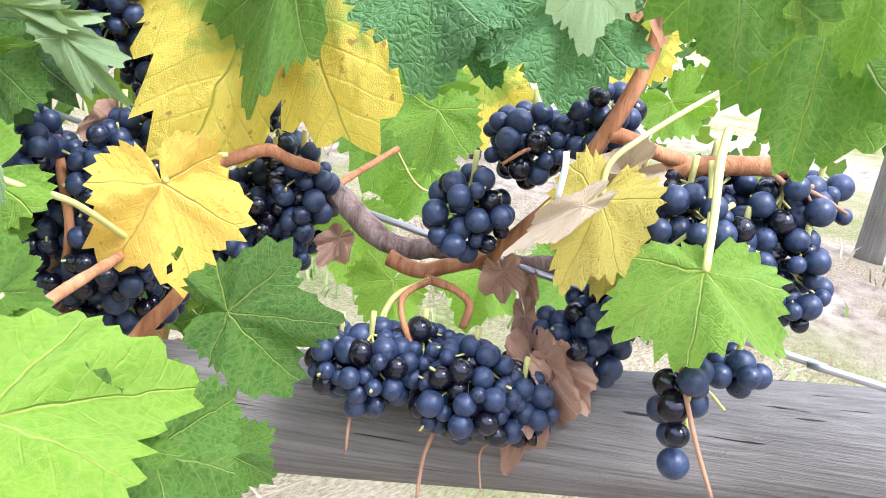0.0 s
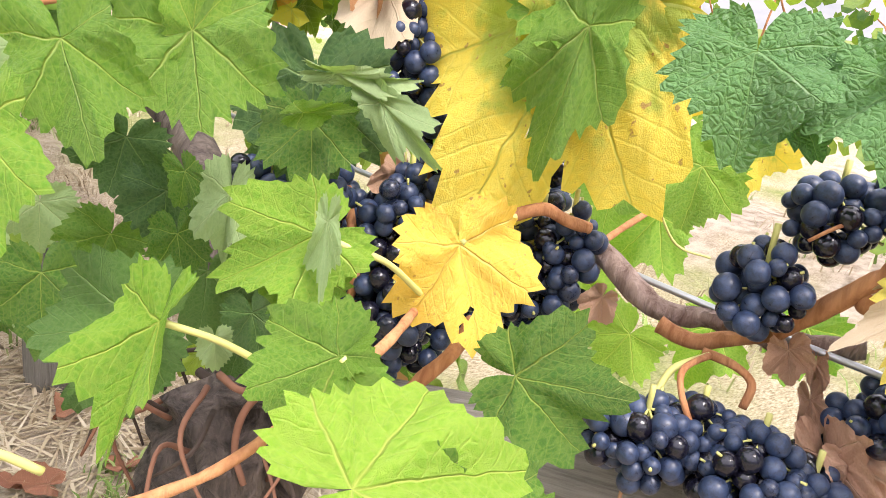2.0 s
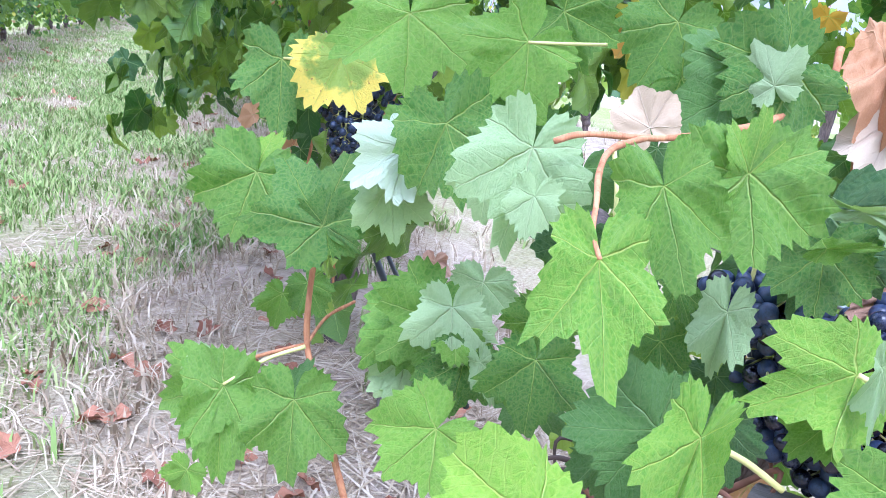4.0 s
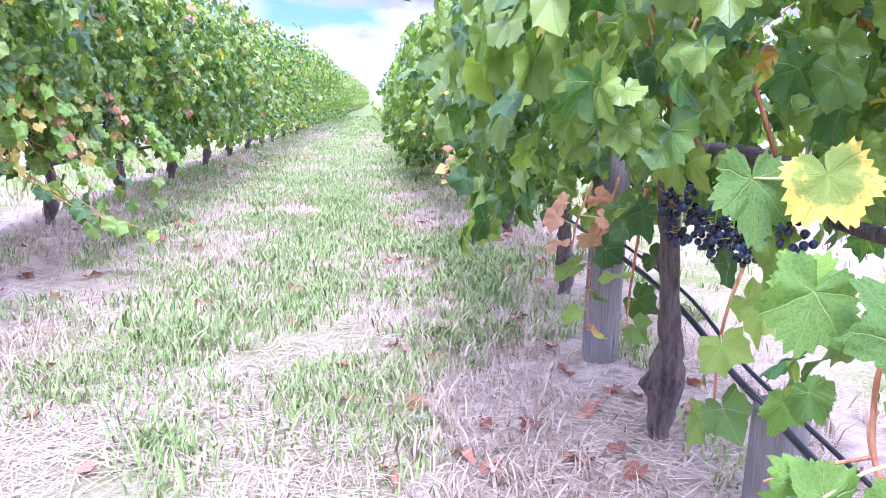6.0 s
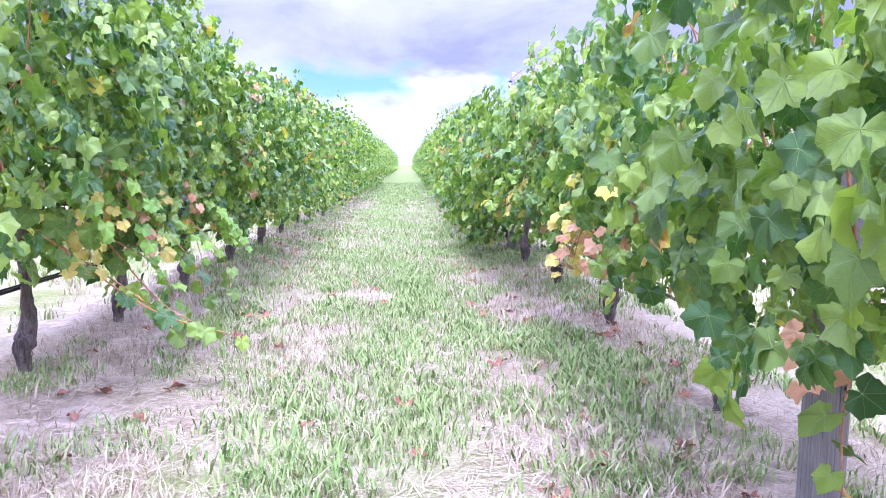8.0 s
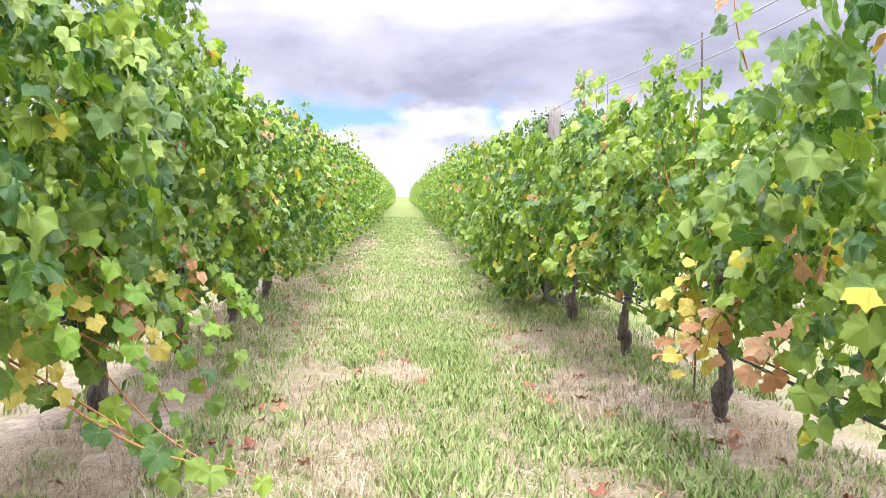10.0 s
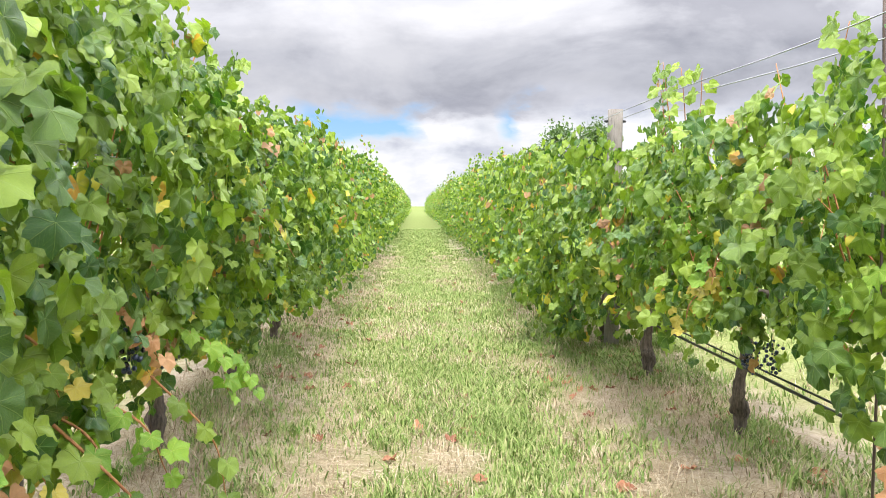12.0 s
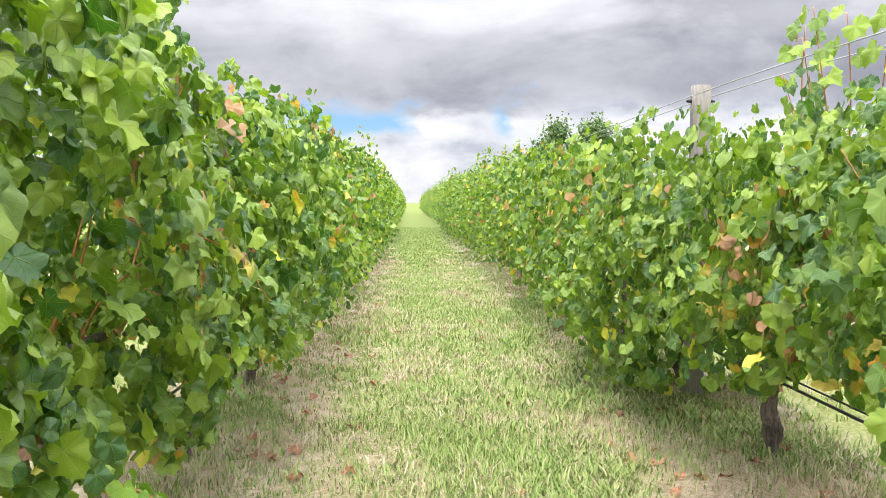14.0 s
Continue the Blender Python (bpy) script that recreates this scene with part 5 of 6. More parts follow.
stem("cane", bark_red, [(-0.289, 0.068, 0.439), (-0.297, 0.097, 0.474), (-0.31, 0.122, 0.518), (-0.307, 0.138, 0.588), (-0.298, 0.141, 0.644)], 0.0036, 0.003)
stem("cane", bark_red, [(-0.31, 0.122, 0.517), (-0.357, 0.154, 0.489), (-0.398, 0.178, 0.46)], 0.0024, 0.0018)
stem("cane", bark_red, [(-0.31, 0.125, 0.515), (-0.283, 0.174, 0.526), (-0.245, 0.214, 0.529)], 0.002, 0.0018)
stem("cane", bark_red, [(-0.289, 0.068, 0.439), (-0.279, 0.043, 0.403), (-0.267, 0.009, 0.361)], 0.0036, 0.004)
stem("cane", bark_red, [(-0.239, -0.255, 0.801), (-0.222, -0.256, 0.806), (-0.183, -0.26, 0.807), (-0.149, -0.264, 0.813), (-0.109, -0.259, 0.823), (-0.071, -0.249, 0.844), (-0.058, -0.237, 0.864)], 0.0017, 0.0024)
stem("cane", bark_red, [(-0.186, -0.258, 0.807), (-0.217, -0.278, 0.803), (-0.235, -0.301, 0.796), (-0.246, -0.323, 0.784), (-0.252, -0.335, 0.775), (-0.251, -0.343, 0.765)], 0.0018, 0.0012)
stem("stalk", stalk_green, [(-0.217, -0.279, 0.801), (-0.221, -0.294, 0.788), (-0.222, -0.301, 0.767)], 0.0014, 0.001)
stem("stalk", stalk_green, [(-0.013, -0.339, 0.65), (-0.049, -0.358, 0.674), (-0.084, -0.371, 0.702), (-0.108, -0.369, 0.713), (-0.117, -0.362, 0.717)], 0.0018, 0.0016)
stem("stalk", stalk_green, [(-0.142, -0.361, 0.656), (-0.163, -0.356, 0.67), (-0.185, -0.35, 0.68)], 0.0018, 0.0016)
stem("stalk", stalk_green, [(-0.115, -0.438, 0.651), (-0.127, -0.43, 0.67), (-0.14, -0.425, 0.689)], 0.0018, 0.0016)
stem("stalk", stalk_green, [(-0.246, -0.419, 0.668), (-0.261, -0.418, 0.68), (-0.28, -0.418, 0.686), (-0.294, -0.408, 0.684)], 0.0016, 0.0013)
stem("stalk", stalk_green, [(-0.038, -0.37, 0.707), (-0.029, -0.37, 0.715), (-0.012, -0.365, 0.716), (0.002, -0.366, 0.717)], 0.0016, 0.0016)
stem("stalk", stalk_green, [(0.169, -0.574, 0.767), (0.134, -0.585, 0.755), (0.107, -0.597, 0.734), (0.086, -0.606, 0.713)], 0.0026, 0.0018)
stem("stalk", stalk_green, [(0.136, -0.58, 0.754), (0.126, -0.589, 0.73), (0.11, -0.597, 0.708)], 0.0016, 0.0014)
stem("stalk", stalk_green, [(0.085, -0.549, 0.733), (0.09, -0.547, 0.748), (0.105, -0.552, 0.76), (0.15, -0.559, 0.777), (0.217, -0.555, 0.787)], 0.0016, 0.0014)
stem("stalk", stalk_green, [(0.183, -0.329, 0.698), (0.204, -0.338, 0.669), (0.234, -0.35, 0.659)], 0.001, 0.001)
stem("stalk", stalk_green, [(-0.323, 0.427, 0.787), (-0.278, 0.392, 0.79), (-0.258, 0.353, 0.792)], 0.002, 0.002)
stem("stalk", stalk_green, [(-0.174, -0.04, 0.846), (-0.146, -0.048, 0.848), (-0.124, -0.075, 0.851)], 0.0014, 0.0014)
stem("stalk", stalk_green, [(-0.318, 0.07, 0.538), (-0.355, 0.072, 0.524), (-0.394, 0.071, 0.499)], 0.0022, 0.0016)
stem("stalk", bark_red, [(0.089, -0.449, 0.653), (0.071, -0.446, 0.647), (0.064, -0.452, 0.637), (0.061, -0.465, 0.622)], 0.0022, 0.0018)
stem("stalk", stalk_green, [(0.089, -0.449, 0.653), (0.071, -0.439, 0.643), (0.058, -0.44, 0.627), (0.05, -0.444, 0.616)], 0.0022, 0.002)
stem("stalk", bark_red, [(0.091, -0.443, 0.652), (0.1, -0.458, 0.649), (0.105, -0.469, 0.641), (0.1, -0.47, 0.627)], 0.0028, 0.0024)
stem("dried_stalk", stalk_dry, [(0.038, -0.45, 0.594), (0.03, -0.451, 0.582), (0.025, -0.455, 0.564)], 0.0014, 0.0008)
stem("dried_stalk", stalk_dry, [(0.065, -0.486, 0.579), (0.056, -0.487, 0.564), (0.048, -0.492, 0.543)], 0.0014, 0.001)
stem("dried_stalk", stalk_dry, [(0.096, -0.513, 0.575), (0.079, -0.51, 0.57), (0.075, -0.517, 0.548)], 0.001, 0.0006)
stem("dried_stalk", stalk_dry, [(0.085, -0.605, 0.667), (0.079, -0.623, 0.636), (0.074, -0.638, 0.615)], 0.0014, 0.001)
stem("stalk", stalk_green, [(0.143, -0.589, 0.708), (0.115, -0.595, 0.679), (0.097, -0.602, 0.662), (0.089, -0.615, 0.634)], 0.0016, 0.0012)
stem("stalk", stalk_green, [(0.094, -0.609, 0.648), (0.1, -0.616, 0.652), (0.104, -0.626, 0.644)], 0.001, 0.0008)
stem("stalk", stalk_dry, [(0.178, -0.615, 0.745), (0.184, -0.626, 0.741), (0.19, -0.638, 0.735)], 0.0014, 0.001)
stem("stalk", stalk_dry, [(0.179, -0.618, 0.743), (0.18, -0.623, 0.735), (0.177, -0.624, 0.726)], 0.001, 0.0008)
stem("stalk", stalk_dry, [(0.167, -0.596, 0.754), (0.174, -0.611, 0.744), (0.182, -0.62, 0.746)], 0.0018, 0.0014)
stem("stalk", stalk_green, [(0.139, -0.595, 0.735), (0.122, -0.587, 0.724), (0.114, -0.576, 0.709)], 0.0016, 0.0012)
stem("stalk", stalk_green, [(0.101, -0.469, 0.725), (0.088, -0.468, 0.711), (0.091, -0.477, 0.718)], 0.001, 0.0008)
stem("stalk", bark_red, [(0.123, -0.489, 0.741), (0.108, -0.488, 0.74), (0.099, -0.48, 0.731)], 0.0012, 0.001)
stem("root", root_dark, [(-0.089, -0.147, 0.533), (-0.082, -0.177, 0.528), (-0.087, -0.185, 0.498), (-0.08, -0.199, 0.47)], 0.004, 0.003)
stem("root", root_red, [(-0.066, -0.223, 0.558), (-0.085, -0.22, 0.536), (-0.093, -0.225, 0.511), (-0.09, -0.235, 0.488)], 0.003, 0.0024)
stem("root", root_red, [(-0.09, -0.188, 0.551), (-0.085, -0.215, 0.551), (-0.064, -0.236, 0.556)], 0.003, 0.002)
stem("root", root_red, [(-0.07, -0.222, 0.554), (-0.068, -0.239, 0.544), (-0.071, -0.244, 0.525)], 0.0016, 0.0014)
stem("root", root_red, [(-0.077, -0.28, 0.581), (-0.076, -0.287, 0.564), (-0.075, -0.295, 0.543)], 0.003, 0.003)
# fine dry roots and old shoots round the head of the trunk
for n_ in range(26):
    w = r_.uniform(0, 6.28)
    a_ = Vector((-0.07 + 0.05 * math.cos(w), -0.17 + 0.05 * math.sin(w), r_.uniform(0.42, 0.56)))
    b_ = a_ + Vector((0.03 * math.cos(w) - 0.01, 0.03 * math.sin(w) - 0.015, r_.uniform(-0.02, 0.05)))
    c_ = b_ + Vector((r_.uniform(-.03, .03), r_.uniform(-.04, .02), -r_.uniform(0.02, 0.09)))
    stem("root", root_red if n_ % 3 else root_dark, [a_, b_, c_], r_.uniform(0.0014, 0.003), 0.001)
# inner leaves of the same plant, behind the bunches
P, D, N, S = canopy(g_, 1700, 0.45, 1.65, 0.34, 1.7, 0.6)
P[:, 1] += 0.25
P[:, 0] += 0.03
wx, wy, wz = P[:, 0] + VINE_AT[0], P[:, 1] + VINE_AT[1], P[:, 2] + VINE_AT[2]
clear = (wx - 1.10) * 0.80 - (wy + 0.35) * 0.60          # towards the right of the view along the row
ok = ((wy > 0.62) | (wz > 1.12) | ((wx > 1.42) & (wy > 0.16)) | ((wx > 1.36) & (wy > 0.32) & (wz > 0.6))) & (wx > 1.16) & ((wz < 1.1) | (wy > -0.1)) & ((wy > 0.7) | (wx > 1.3) | (wz > 1.2))
ok &= ~((clear > 0.12) & (wz < 1.15)) & ~((wy > 0.85) & (wz < 0.84))
inner = link(leaf_mesh("leaves", DETAIL, P[ok], D[ok], N[ok], S[ok], g_), leaf_mass, "leaves", close_vine, smooth=True)
tagged(inner, kind="stuff")


# ---------------------------------------------------------------- grapes
def grape_mesh(seed, fine=3):
    bm = bmesh.new()
    bmesh.ops.create_icosphere(bm, subdivisions=fine, radius=1.0)
    for v in bm.verts:
        v.co *= 1 + 0.03 * noise.noise(v.co * 1.2 + Vector((seed * 5, 0, 0)))
        v.co.z *= 1.04
        if v.co.z < -0.9:
            v.co.z += (-0.9 - v.co.z) * 0.4
    me = bpy.data.meshes.new("grape")
    bm.to_mesh(me)
    bm.free()
    me.polygons.foreach_set("use_smooth", [True] * len(me.polygons))
    me.materials.append(grape_skin)
    return me


GRAPES = [grape_mesh(i) for i in range(4)]
GRAPES_FAR = [grape_mesh(i, 2) for i in range(3)]


def bunch(center, rx, rz, rd, count, seed, size, label, berries=None):
    """A grape bunch: berries packed in an egg-shaped space, with a branching stalk."""
    r2 = random.Random(seed + 900)
    ob = thing("grape_bunch", center, label, "grapes", "bunches of the vine", rz=-53)
    spots, tries = [], 0
    while len(spots) < count and tries < 9000:
        tries += 1
        q = Vector((r2.gauss(0, 1), r2.gauss(0, 1), r2.gauss(0, 1))).normalized() * (r2.random() ** 0.3)
        q = Vector((q.x * rx, q.y * rd, q.z * rz))
        s = size * r2.choice((0.72, 0.9, 1.0, 1.0, 1.06, 1.15))
        if all((q - o).length > (s + u) * 0.80 for o, u in spots):
            spots.append((q, s))
    for q, s in spots:
        g = new("grape", r2.choice(berries or GRAPES))
        g.parent = ob
        g.matrix_basis = Matrix.LocRotScale(q, Euler((r2.uniform(-.6, .6), r2.uniform(-.6, .6), r2.uniform(0, 6))), (s, s, s))
    bm = bmesh.new()
    top = Vector((0, 0, rz + 0.012))
    tube(bm, spline([top, (0, 0, rz * 0.3), (0, 0, -rz * 0.8)], 4), [0.0018, 0.0015, 0.001], 6)
    for q, s in spots[::2]:
        tube(bm, [Vector((0, 0, min(rz * 0.9, q.z + 0.008))), q], [0.0009, 0.0007], 4)
    for q, s in spots[1::6]:                    # berries have dropped from these
        far = q * 1.25 + Vector((r2.uniform(-.4, .4), r2.uniform(-.4, .4), r2.uniform(-.2, .6))) * size
        tube(bm, spline([q * 0.4, q * 0.9 + Vector((0, 0, 0.3 * size)), far], 3), [0.0008, 0.0006, 0.0010], 4)
    tagged(part("stalk", bm, stalk_green, ob, "thin branching green stalk"), kind="stuff")
    return ob


bunch((1.409, 0.111, 0.744), 0.034, 0.043, 0.03, 89, 1, 0.0066, "ripe blue-black grape bunch with waxy bloom hanging from the vine")
bunch((1.447, 0.08, 0.748), 0.030, 0.041, 0.03, 75, 21, 0.0066, "ripe blue-black grape bunch with waxy bloom hanging from the vine")
bunch((1.422, 0.088, 0.702), 0.030, 0.033, 0.03, 62, 22, 0.0066, "ripe blue-black grape bunch with waxy bloom hanging from the vine")
bunch((1.42, 0.038, 0.718), 0.026, 0.030, 0.03, 59, 23, 0.0066, "ripe blue-black grape bunch with waxy bloom hanging from the vine")
bunch((1.377, 0.075, 0.785), 0.025, 0.022, 0.03, 48, 24, 0.0066, "ripe blue-black grape bunch with waxy bloom hanging from the vine")
bunch((1.451, 0.076, 0.688), 0.037, 0.046, 0.035, 74, 2, 0.0066, "ripe blue-black grape bunch with waxy bloom hanging from the vine")
bunch((1.517, 0.014, 0.735), 0.033, 0.044, 0.035, 101, 3, 0.0066, "ripe blue-black grape bunch with waxy bloom hanging from the vine")
bunch((1.536, 0.035, 0.786), 0.018, 0.027, 0.025, 27, 4, 0.0066, "ripe blue-black grape bunch with waxy bloom hanging from the vine")
bunch((1.571, -0.145, 0.819), 0.025, 0.020, 0.025, 40, 5, 0.0066, "ripe blue-black grape bunch with waxy bloom hanging from the vine")
bunch((1.538, -0.133, 0.779), 0.023, 0.024, 0.025, 37, 6, 0.0066, "ripe blue-black grape bunch with waxy bloom hanging from the vine")
bunch((1.487, -0.115, 0.687), 0.028, 0.023, 0.028, 56, 7, 0.0066, "ripe blue-black grape bunch with waxy bloom hanging from the vine")
bunch((1.521, -0.164, 0.682), 0.036, 0.028, 0.03, 94, 8, 0.0066, "ripe blue-black grape bunch with waxy bloom hanging from the vine")
bunch((1.593, -0.195, 0.707), 0.028, 0.031, 0.025, 54, 9, 0.0066, "ripe blue-black grape bunch with waxy bloom hanging from the vine")
bunch((1.582, -0.24, 0.789), 0.036, 0.033, 0.035, 101, 10, 0.0066, "ripe blue-black grape bunch with waxy bloom hanging from the vine")
bunch((1.626, -0.275, 0.799), 0.023, 0.034, 0.03, 54, 11, 0.0066, "ripe blue-black grape bunch with waxy bloom hanging from the vine")
bunch((1.594, -0.175, 0.837), 0.023, 0.024, 0.025, 32, 12, 0.0066, "ripe blue-black grape bunch with waxy bloom hanging from the vine")
bunch((1.444, 0.078, 0.864), 0.026, 0.035, 0.03, 56, 13, 0.0066, "ripe blue-black grape bunch with waxy bloom hanging from the vine")
bunch((1.36, 0.095, 0.782), 0.033, 0.020, 0.03, 54, 14, 0.0066, "ripe blue-black grape bunch with waxy bloom hanging from the vine")
bunch((1.431, 0.048, 0.761), 0.030, 0.044, 0.03, 81, 15, 0.0066, "ripe blue-black grape bunch with waxy bloom hanging from the vine")
bunch((1.533, -0.281, 0.723), 0.012, 0.033, 0.014, 11, 16, 0.0068, "sparse half-eaten grape bunch with bare stalks over the stay")
bunch((1.57, -0.289, 0.736), 0.013, 0.009, 0.014, 9, 17, 0.0066, "ripe blue-black grape bunch with waxy bloom hanging from the vine")
bunch((1.484, 0.113, 0.83), 0.027, 0.019, 0.03, 35, 18, 0.0066, "ripe blue-black grape bunch with waxy bloom hanging from the vine")
bunch((1.514, -0.131, 0.693), 0.023, 0.018, 0.025, 40, 31, 0.0066, "ripe blue-black grape bunch with waxy bloom hanging from the vine")
bunch((1.541, -0.187, 0.675), 0.020, 0.020, 0.02, 34, 32, 0.0066, "ripe blue-black grape bunch with waxy bloom hanging from the vine")
bunch((1.478, -0.1, 0.691), 0.015, 0.015, 0.02, 20, 33, 0.0066, "ripe blue-black grape bunch with waxy bloom hanging from the vine")
bunch((1.6, -0.207, 0.731), 0.020, 0.020, 0.02, 30, 34, 0.0066, "ripe blue-black grape bunch with waxy bloom hanging from the vine")
bunch((1.587, -0.211, 0.804), 0.017, 0.011, 0.02, 22, 35, 0.0066, "ripe blue-black grape bunch with waxy bloom hanging from the vine")
bunch((1.599, -0.268, 0.779), 0.021, 0.021, 0.025, 36, 36, 0.0066, "ripe blue-black grape bunch with waxy bloom hanging from the vine")
bunch((1.488, 0.022, 0.711), 0.019, 0.026, 0.02, 28, 37, 0.0066, "ripe blue-black grape bunch with waxy bloom hanging from the vine")
bunch((1.533, -0.011, 0.762), 0.013, 0.015, 0.02, 14, 38, 0.0066, "ripe blue-black grape bunch with waxy bloom hanging from the vine")
bunch((1.462, 0.056, 0.797), 0.019, 0.034, 0.025, 40, 39, 0.0066, "ripe blue-black grape bunch with waxy bloom hanging from the vine")
bunch((1.522, -0.008, 0.747), 0.017, 0.041, 0.025, 40, 40, 0.0066, "ripe blue-black grape bunch with waxy bloom hanging from the vine")
bunch((1.616, -0.295, 0.773), 0.02, 0.022, 0.02, 30, 50, 0.0066, "ripe blue-black grape bunch with waxy bloom hanging from the vine")
bunch((1.653, -0.286, 0.815), 0.022, 0.013, 0.02, 16, 51, 0.0066, "ripe blue-black grape bunch with waxy bloom hanging from the vine")
bunch((1.626, -0.234, 0.811), 0.022, 0.016, 0.02, 24, 52, 0.0066, "ripe blue-black grape bunch with waxy bloom hanging from the vine")
bunch((1.245, 1.002, 0.728), 0.024, 0.038, 0.04, 40, 19, 0.0066, "ripe blue-black grape bunch with waxy bloom hanging from the vine")
for x, y, z, n_ in ((1.30, 1.45, 0.72, 60), (1.33, 1.33, 0.70, 60), (1.31, 1.20, 0.74, 55), (1.36, 1.08, 0.74, 45), (1.28, 5.95, 0.60, 45), (1.33, 5.85, 0.62, 40), (1.25, 3.1, 0.70, 40), (1.27, 4.6, 0.72, 40), (-1.28, 4.3, 0.72, 40), (-1.28, 4.0, 0.76, 40), (-1.25, 5.1, 0.8, 40)):
    bunch((x, y, z), 0.05, 0.085, 0.045, n_, int(x * 50 + y * 100), 0.0085, "dark blue-black grape bunch hanging under the leaves", GRAPES_FAR)

# ---------------------------------------------------------------- the timber stay under the close bunches
stay = thing("timber_stay", (1.345, 0.172, 0.596), "weathered grey round timber stay lying under the grape bunches", "timber rail")
bm = bmesh.new()
axis = Vector((0.5794, -0.8103, 0.0878))
tube(bm, [axis * (0.10 + i * 0.05) for i in range(24)], [0.0405, 0.042, 0.042, 0.041], 28, 0.05, 7, 2)
rail = part("rail", bm, timber_lying, stay)
bm = bmesh.new()
foot = axis * 1.22
tube(bm, spline([(foot.x, foot.y, -0.7), (foot.x, foot.y, -0.2), (foot.x, foot.y, 0.12)], 5), [0.06, 0.06], 18, 0.04, 9)
part("end_post", bm, timber, stay)

wire = run("trellis_wire", steel, [(1.43, 0.9, 0.77), (1.50, 0.15, 0.757), (1.546, 0.002, 0.751), (1.582, -0.134, 0.74), (1.635, -0.311, 0.728), (1.644, -0.35, 0.726), (1.80, -0.8, 0.70)], 0.0024, "grey galvanised wire carrying the old cane", "wire", 6, 8)
run("cable_tie", white_plastic, [(1.509, -0.204, 0.833), (1.507, -0.206, 0.825), (1.507, -0.205, 0.81)], 0.0016, "white plastic tie standing up from the cane", "plastic tie", 4, 6)


# ---------------------------------------------------------------- grass, straw and fallen leaves
def strip_of(x):
    return abs(((x - ROW_R) / PITCH + 0.5) % 1.0 - 0.5) * PITCH      # metres from the nearest row


def blades(name, count, xr, yr, chance, tall, mat, seed, label, category, width=0.0035, lie=0.0):
    rng = np.random.default_rng(seed)
    P = []
    while len(P) < count:
        cx, cy = rng.uniform(*xr), rng.uniform(*yr)
        if rng.random() > chance(cx, cy):
            continue
        k = int(rng.integers(3, 10))
        for q in rng.normal(0, 0.03, (k, 2)):
            P.append((cx + q[0], cy + q[1], rise(cx + q[0], cy + q[1])))
    P = np.array(P[:count])
    yaw, h = rng.uniform(0, 6.283, count), rng.uniform(*tall, count)
    out = np.stack([np.cos(yaw), np.sin(yaw), np.zeros(count)], 1)
    side = np.stack([-np.sin(yaw), np.cos(yaw), np.zeros(count)], 1) * (width * rng.uniform(0.6, 1.4, count))[:, None]
    bend = rng.uniform(0.15, 0.9, count)[:, None] + lie
    up = np.array([[0, 0, 1.0]])
    P = P + up * (0.008 if lie >= 1 else 0.002)
    a = P - up * (0.002 if lie >= 1 else 0.012)
    m = P + (up * (0.62 - min(lie, 1) * 0.55) + out * bend * 0.3) * h[:, None]
    t = P + (up * (0.95 - min(lie, 1) * 0.86) + out * bend * 0.85) * h[:, None]
    V = np.stack([a - side, a + side, m - side * 0.8, m + side * 0.8, t], 1).reshape(-1, 3)
    base = (np.arange(count) * 5)[:, None, None]
    F = (np.array([[0, 1, 4]] if lie >= 1 else [[0, 1, 3], [0, 3, 2], [2, 3, 4]])[None] + base).reshape(-1, 3)
    ob = link(raw_mesh(name, V, F), mat, name)
    tagged(ob, label, category, kind="stuff")


def patch(x, y, s=1.3, o=0.0):
    return noise.noise((x * s + o, y * s * 0.6, 7.0))


def green_chance(x, y):
    u = strip_of(x) + 0.30 * patch(x, y, 0.9, 5)
    lush = min(1.0, 0.30 + max(0.0, y) / 14)
    return max(0.0, min(1.0, (u - 0.70) / 0.5)) * (0.40 * lush + 0.8 * patch(x, y, 2.0)) + (0.22 if patch(x, y, 2.4, 9) > 0.22 else 0) + 0.32 * max(0.0, min(1.0, (y - 5) / 4)) * (0.6 + patch(x, y, 1.6, 3))


def dry_chance(x, y):
    u = strip_of(x)
    return 0.24 + 1.0 * patch(x, y, 1.7, 4) - (0.1 if u > 1.1 else 0)


def straw_chance(x, y):
    return (0.62 if strip_of(x) < 1.0 else 0.34) + 0.9 * patch(x, y, 2.0, 2)


GRASS, DRY, LIT = "short green grass along the middle of the alley", "tufts of dry straw-coloured grass", "loose dry straw lying on sandy soil"
blades("grass", 62000, (-1.7, 1.7), (0.4, 9), green_chance, (0.018, 0.075), green_blade, 1, GRASS, "grass", 0.003, 0.25)
blades("grass", 60000, (-1.7, 1.7), (9, 20), green_chance, (0.016, 0.065), lush_blade, 2, GRASS, "grass", 0.0045, 0.25)
blades("grass", 30000, (-1.5, 1.4), (20, 45), green_chance, (0.03, 0.08), green_blade, 3, GRASS, "grass", 0.010, 0.25)
blades("grass", 16000, (-4.5, 5.2), (-1, 14), green_chance, (0.03, 0.10), green_blade, 4, GRASS, "grass", 0.005, 0.2)
blades("dry_grass", 28000, (-1.9, 1.9), (0.4, 9), dry_chance, (0.02, 0.09), dry_blade, 5, DRY, "dry grass", 0.002, 0.35)
blades("dry_grass", 16000, (-1.9, 1.9), (9, 22), dry_chance, (0.02, 0.09), dry_blade, 6, DRY, "dry grass", 0.0035, 0.35)
blades("dry_grass", 17000, (-5.0, 5.5), (-1.5, 16), dry_chance, (0.03, 0.13), dry_blade, 7, DRY, "dry grass", 0.004, 0.35)
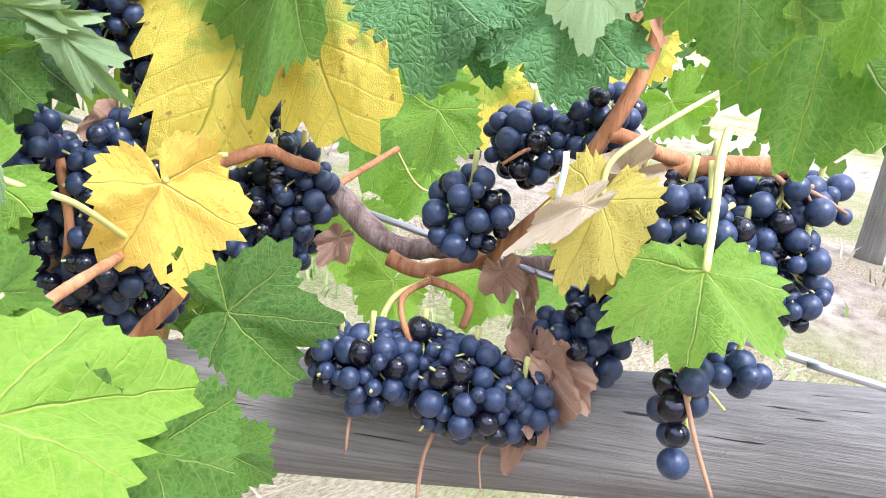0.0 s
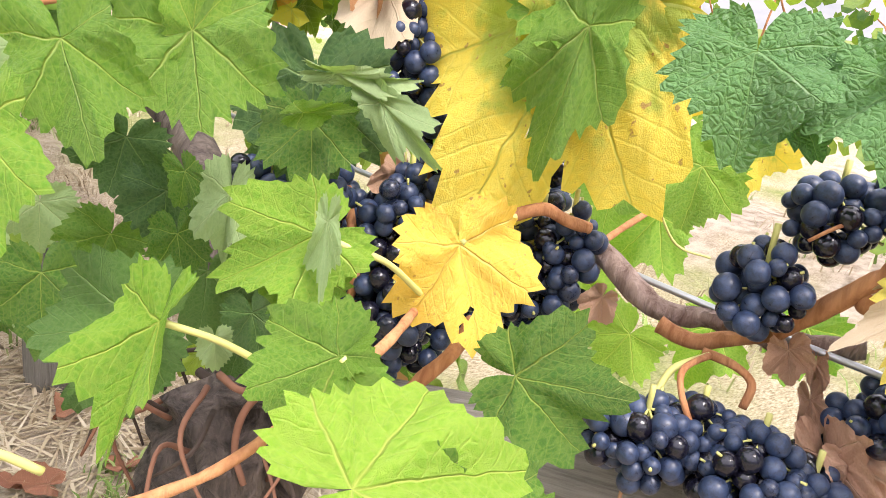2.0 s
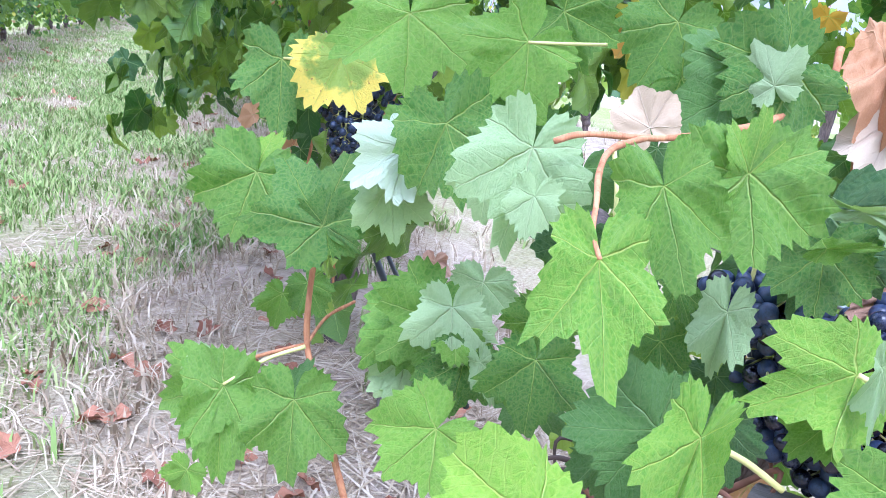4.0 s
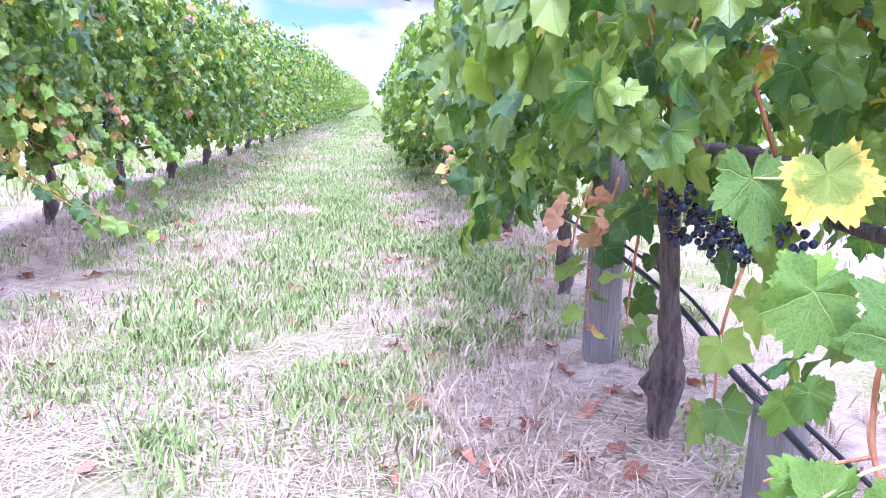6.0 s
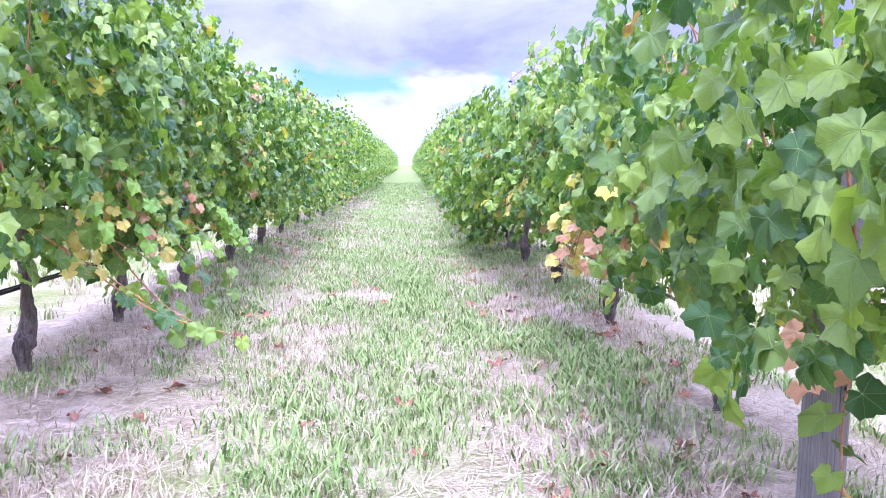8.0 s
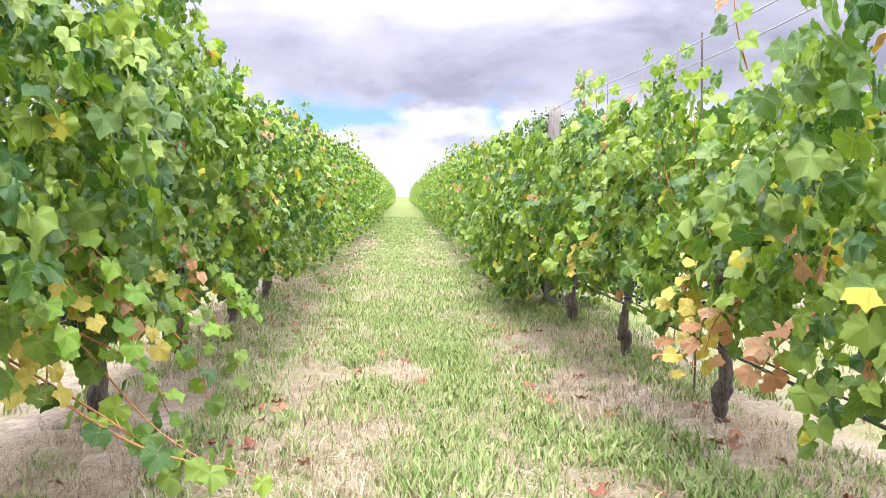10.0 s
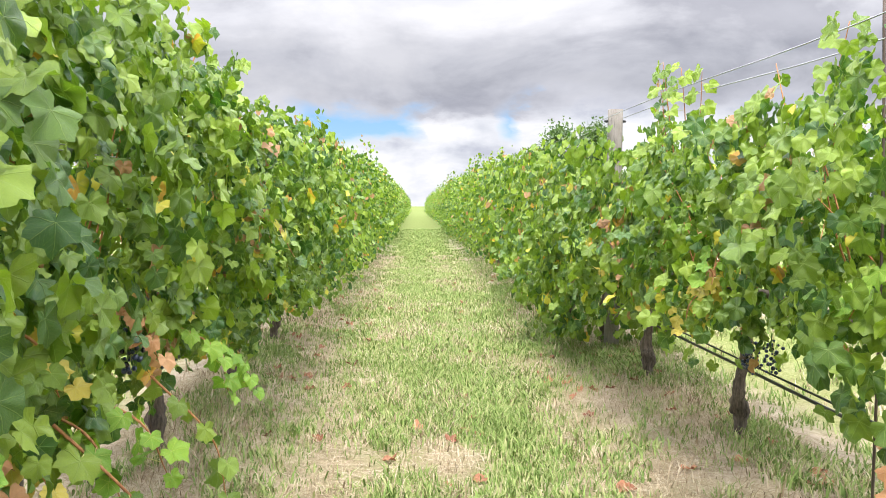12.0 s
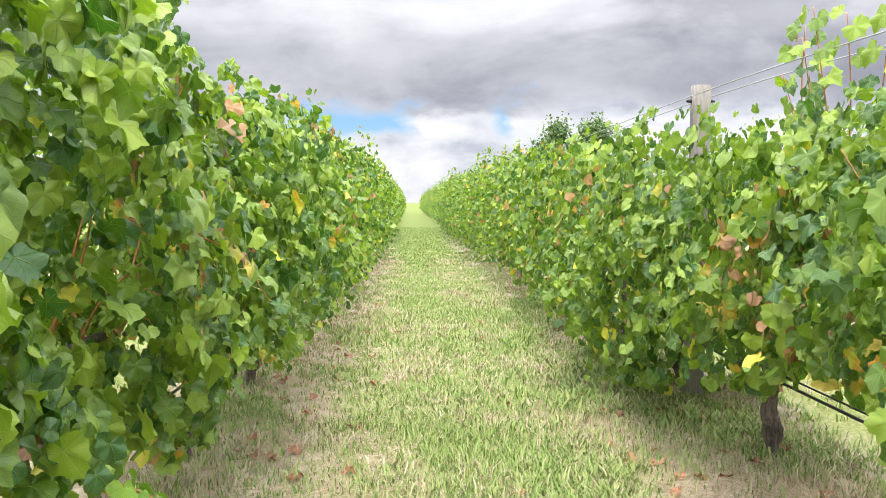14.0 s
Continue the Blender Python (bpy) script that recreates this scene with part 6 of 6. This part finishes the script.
blades("straw", 85000, (-1.9, 1.9), (0.3, 10), straw_chance, (0.04, 0.15), dry_blade, 8, LIT, "straw", 0.0024, 1.0)
blades("straw", 28000, (-1.9, 2.0), (10, 24), straw_chance, (0.05, 0.17), dry_blade, 9, LIT, "straw", 0.005, 1.0)



def weed_chance(x, y):
    return max(0.0, 0.15 + 1.5 * patch(x, y, 1.5, 11)) * (1.0 if x > 0.45 else 0.25)


blades("weeds", 30000, (-1.3, 2.1), (2.5, 16), weed_chance, (0.03, 0.11), green_blade, 10, "low green weeds along the foot of the vine row", "weeds", 0.005, 0.3)

fallen_mat = leaf_material("fallen_leaf", (0.22, 0.085, 0.045), (0.46, 0.22, 0.12), (0.45, 0.25, 0.15), islands=False, glow=0.1, rough=0.85, through=(1, 0.85, 0.7))
FALLEN = []
for q in range(3):
    v, f, flat = leaf_shape(37, 0.05, 2, 60 + q, 0.5, 0.35, 0.25, 0.3, 0.12)
    me = raw_mesh("fallen_leaf", v, f, flat[f.reshape(-1)])
    me.polygons.foreach_set("use_smooth", [True] * len(me.polygons))
    me.materials.append(fallen_mat)
    FALLEN.append(me)
fr = random.Random(31)
spots = [(-0.09, 6.61), (-0.26, 6.86), (1.48, 3.84), (0.91, 4.12)]
while len(spots) < 280:
    x, y = fr.uniform(-1.5, 1.6), 0.8 + 15 * fr.random() ** 1.5
    if fr.random() < (0.9 if strip_of(x) < 0.8 else 0.15):
        spots.append((x, y))
for x, y in spots:
    ob = new("fallen_leaf", FALLEN[fr.randrange(3)])
    s = fr.uniform(0.032, 0.062)
    ob.matrix_basis = pose(x, y, rise(x, y) + 0.018, fr.uniform(-25, 25), fr.uniform(-25, 25), fr.uniform(0, 360)) @ Matrix.Diagonal((s, s, s, 1))
    tagged(ob, "curled dry brown vine leaf lying on the ground", "leaf", "fallen leaves")


# ---------------------------------------------------------------- the tree behind the right row
def build_tree(at, height, spread, seed):
    r2, rng = random.Random(seed), np.random.default_rng(seed)
    tree = thing("tree", at, "distant dark green spreading tree behind the vine rows", "tree")
    bm = bmesh.new()
    tube(bm, spline([(0, 0, -0.3), (0.1, 0, height * 0.3), (-0.1, 0.1, height * 0.55), (0.1, 0, height * 0.8)], 5), [0.32, 0.24, 0.16, 0.06], 10, 0.2, 2)
    part("trunk", bm, bark, tree)
    ends = []
    for i in range(16):
        w, h0 = r2.uniform(0, 6.28), r2.uniform(0.3, 0.75) * height
        rr_ = spread * r2.uniform(0.45, 1.0) * (1.1 - abs(h0 / height - 0.5))
        e_ = Vector((math.cos(w) * rr_, math.sin(w) * rr_, min(height * 0.98, h0 + r2.uniform(0.12, 0.35) * height)))
        bm = bmesh.new()
        tube(bm, spline([(0, 0, h0), (e_.x * 0.5, e_.y * 0.5, h0 + (e_.z - h0) * 0.35), e_], 4), [0.11, 0.06, 0.025], 6)
        part("limb", bm, bark, tree)
        ends.append(np.array(e_))
    n = 7500
    c = np.array(ends)[rng.integers(0, len(ends), n)]
    P = c + rng.normal(0, 1, (n, 3)) * np.array([spread * 0.2, spread * 0.2, height * 0.07])
    crown = link(leaf_mesh("crown", LOW, P, rng.normal(0, 1, (n, 3)) - [0, 0, 0.6], rng.normal(0, 1, (n, 3)) + [0, 0, 0.8], rng.uniform(0.13, 0.26, n), rng, False), tree_leaf, "crown", tree)
    tagged(crown, kind="stuff")


build_tree((14.6, 75, 0), 8.9, 2.9, 4)
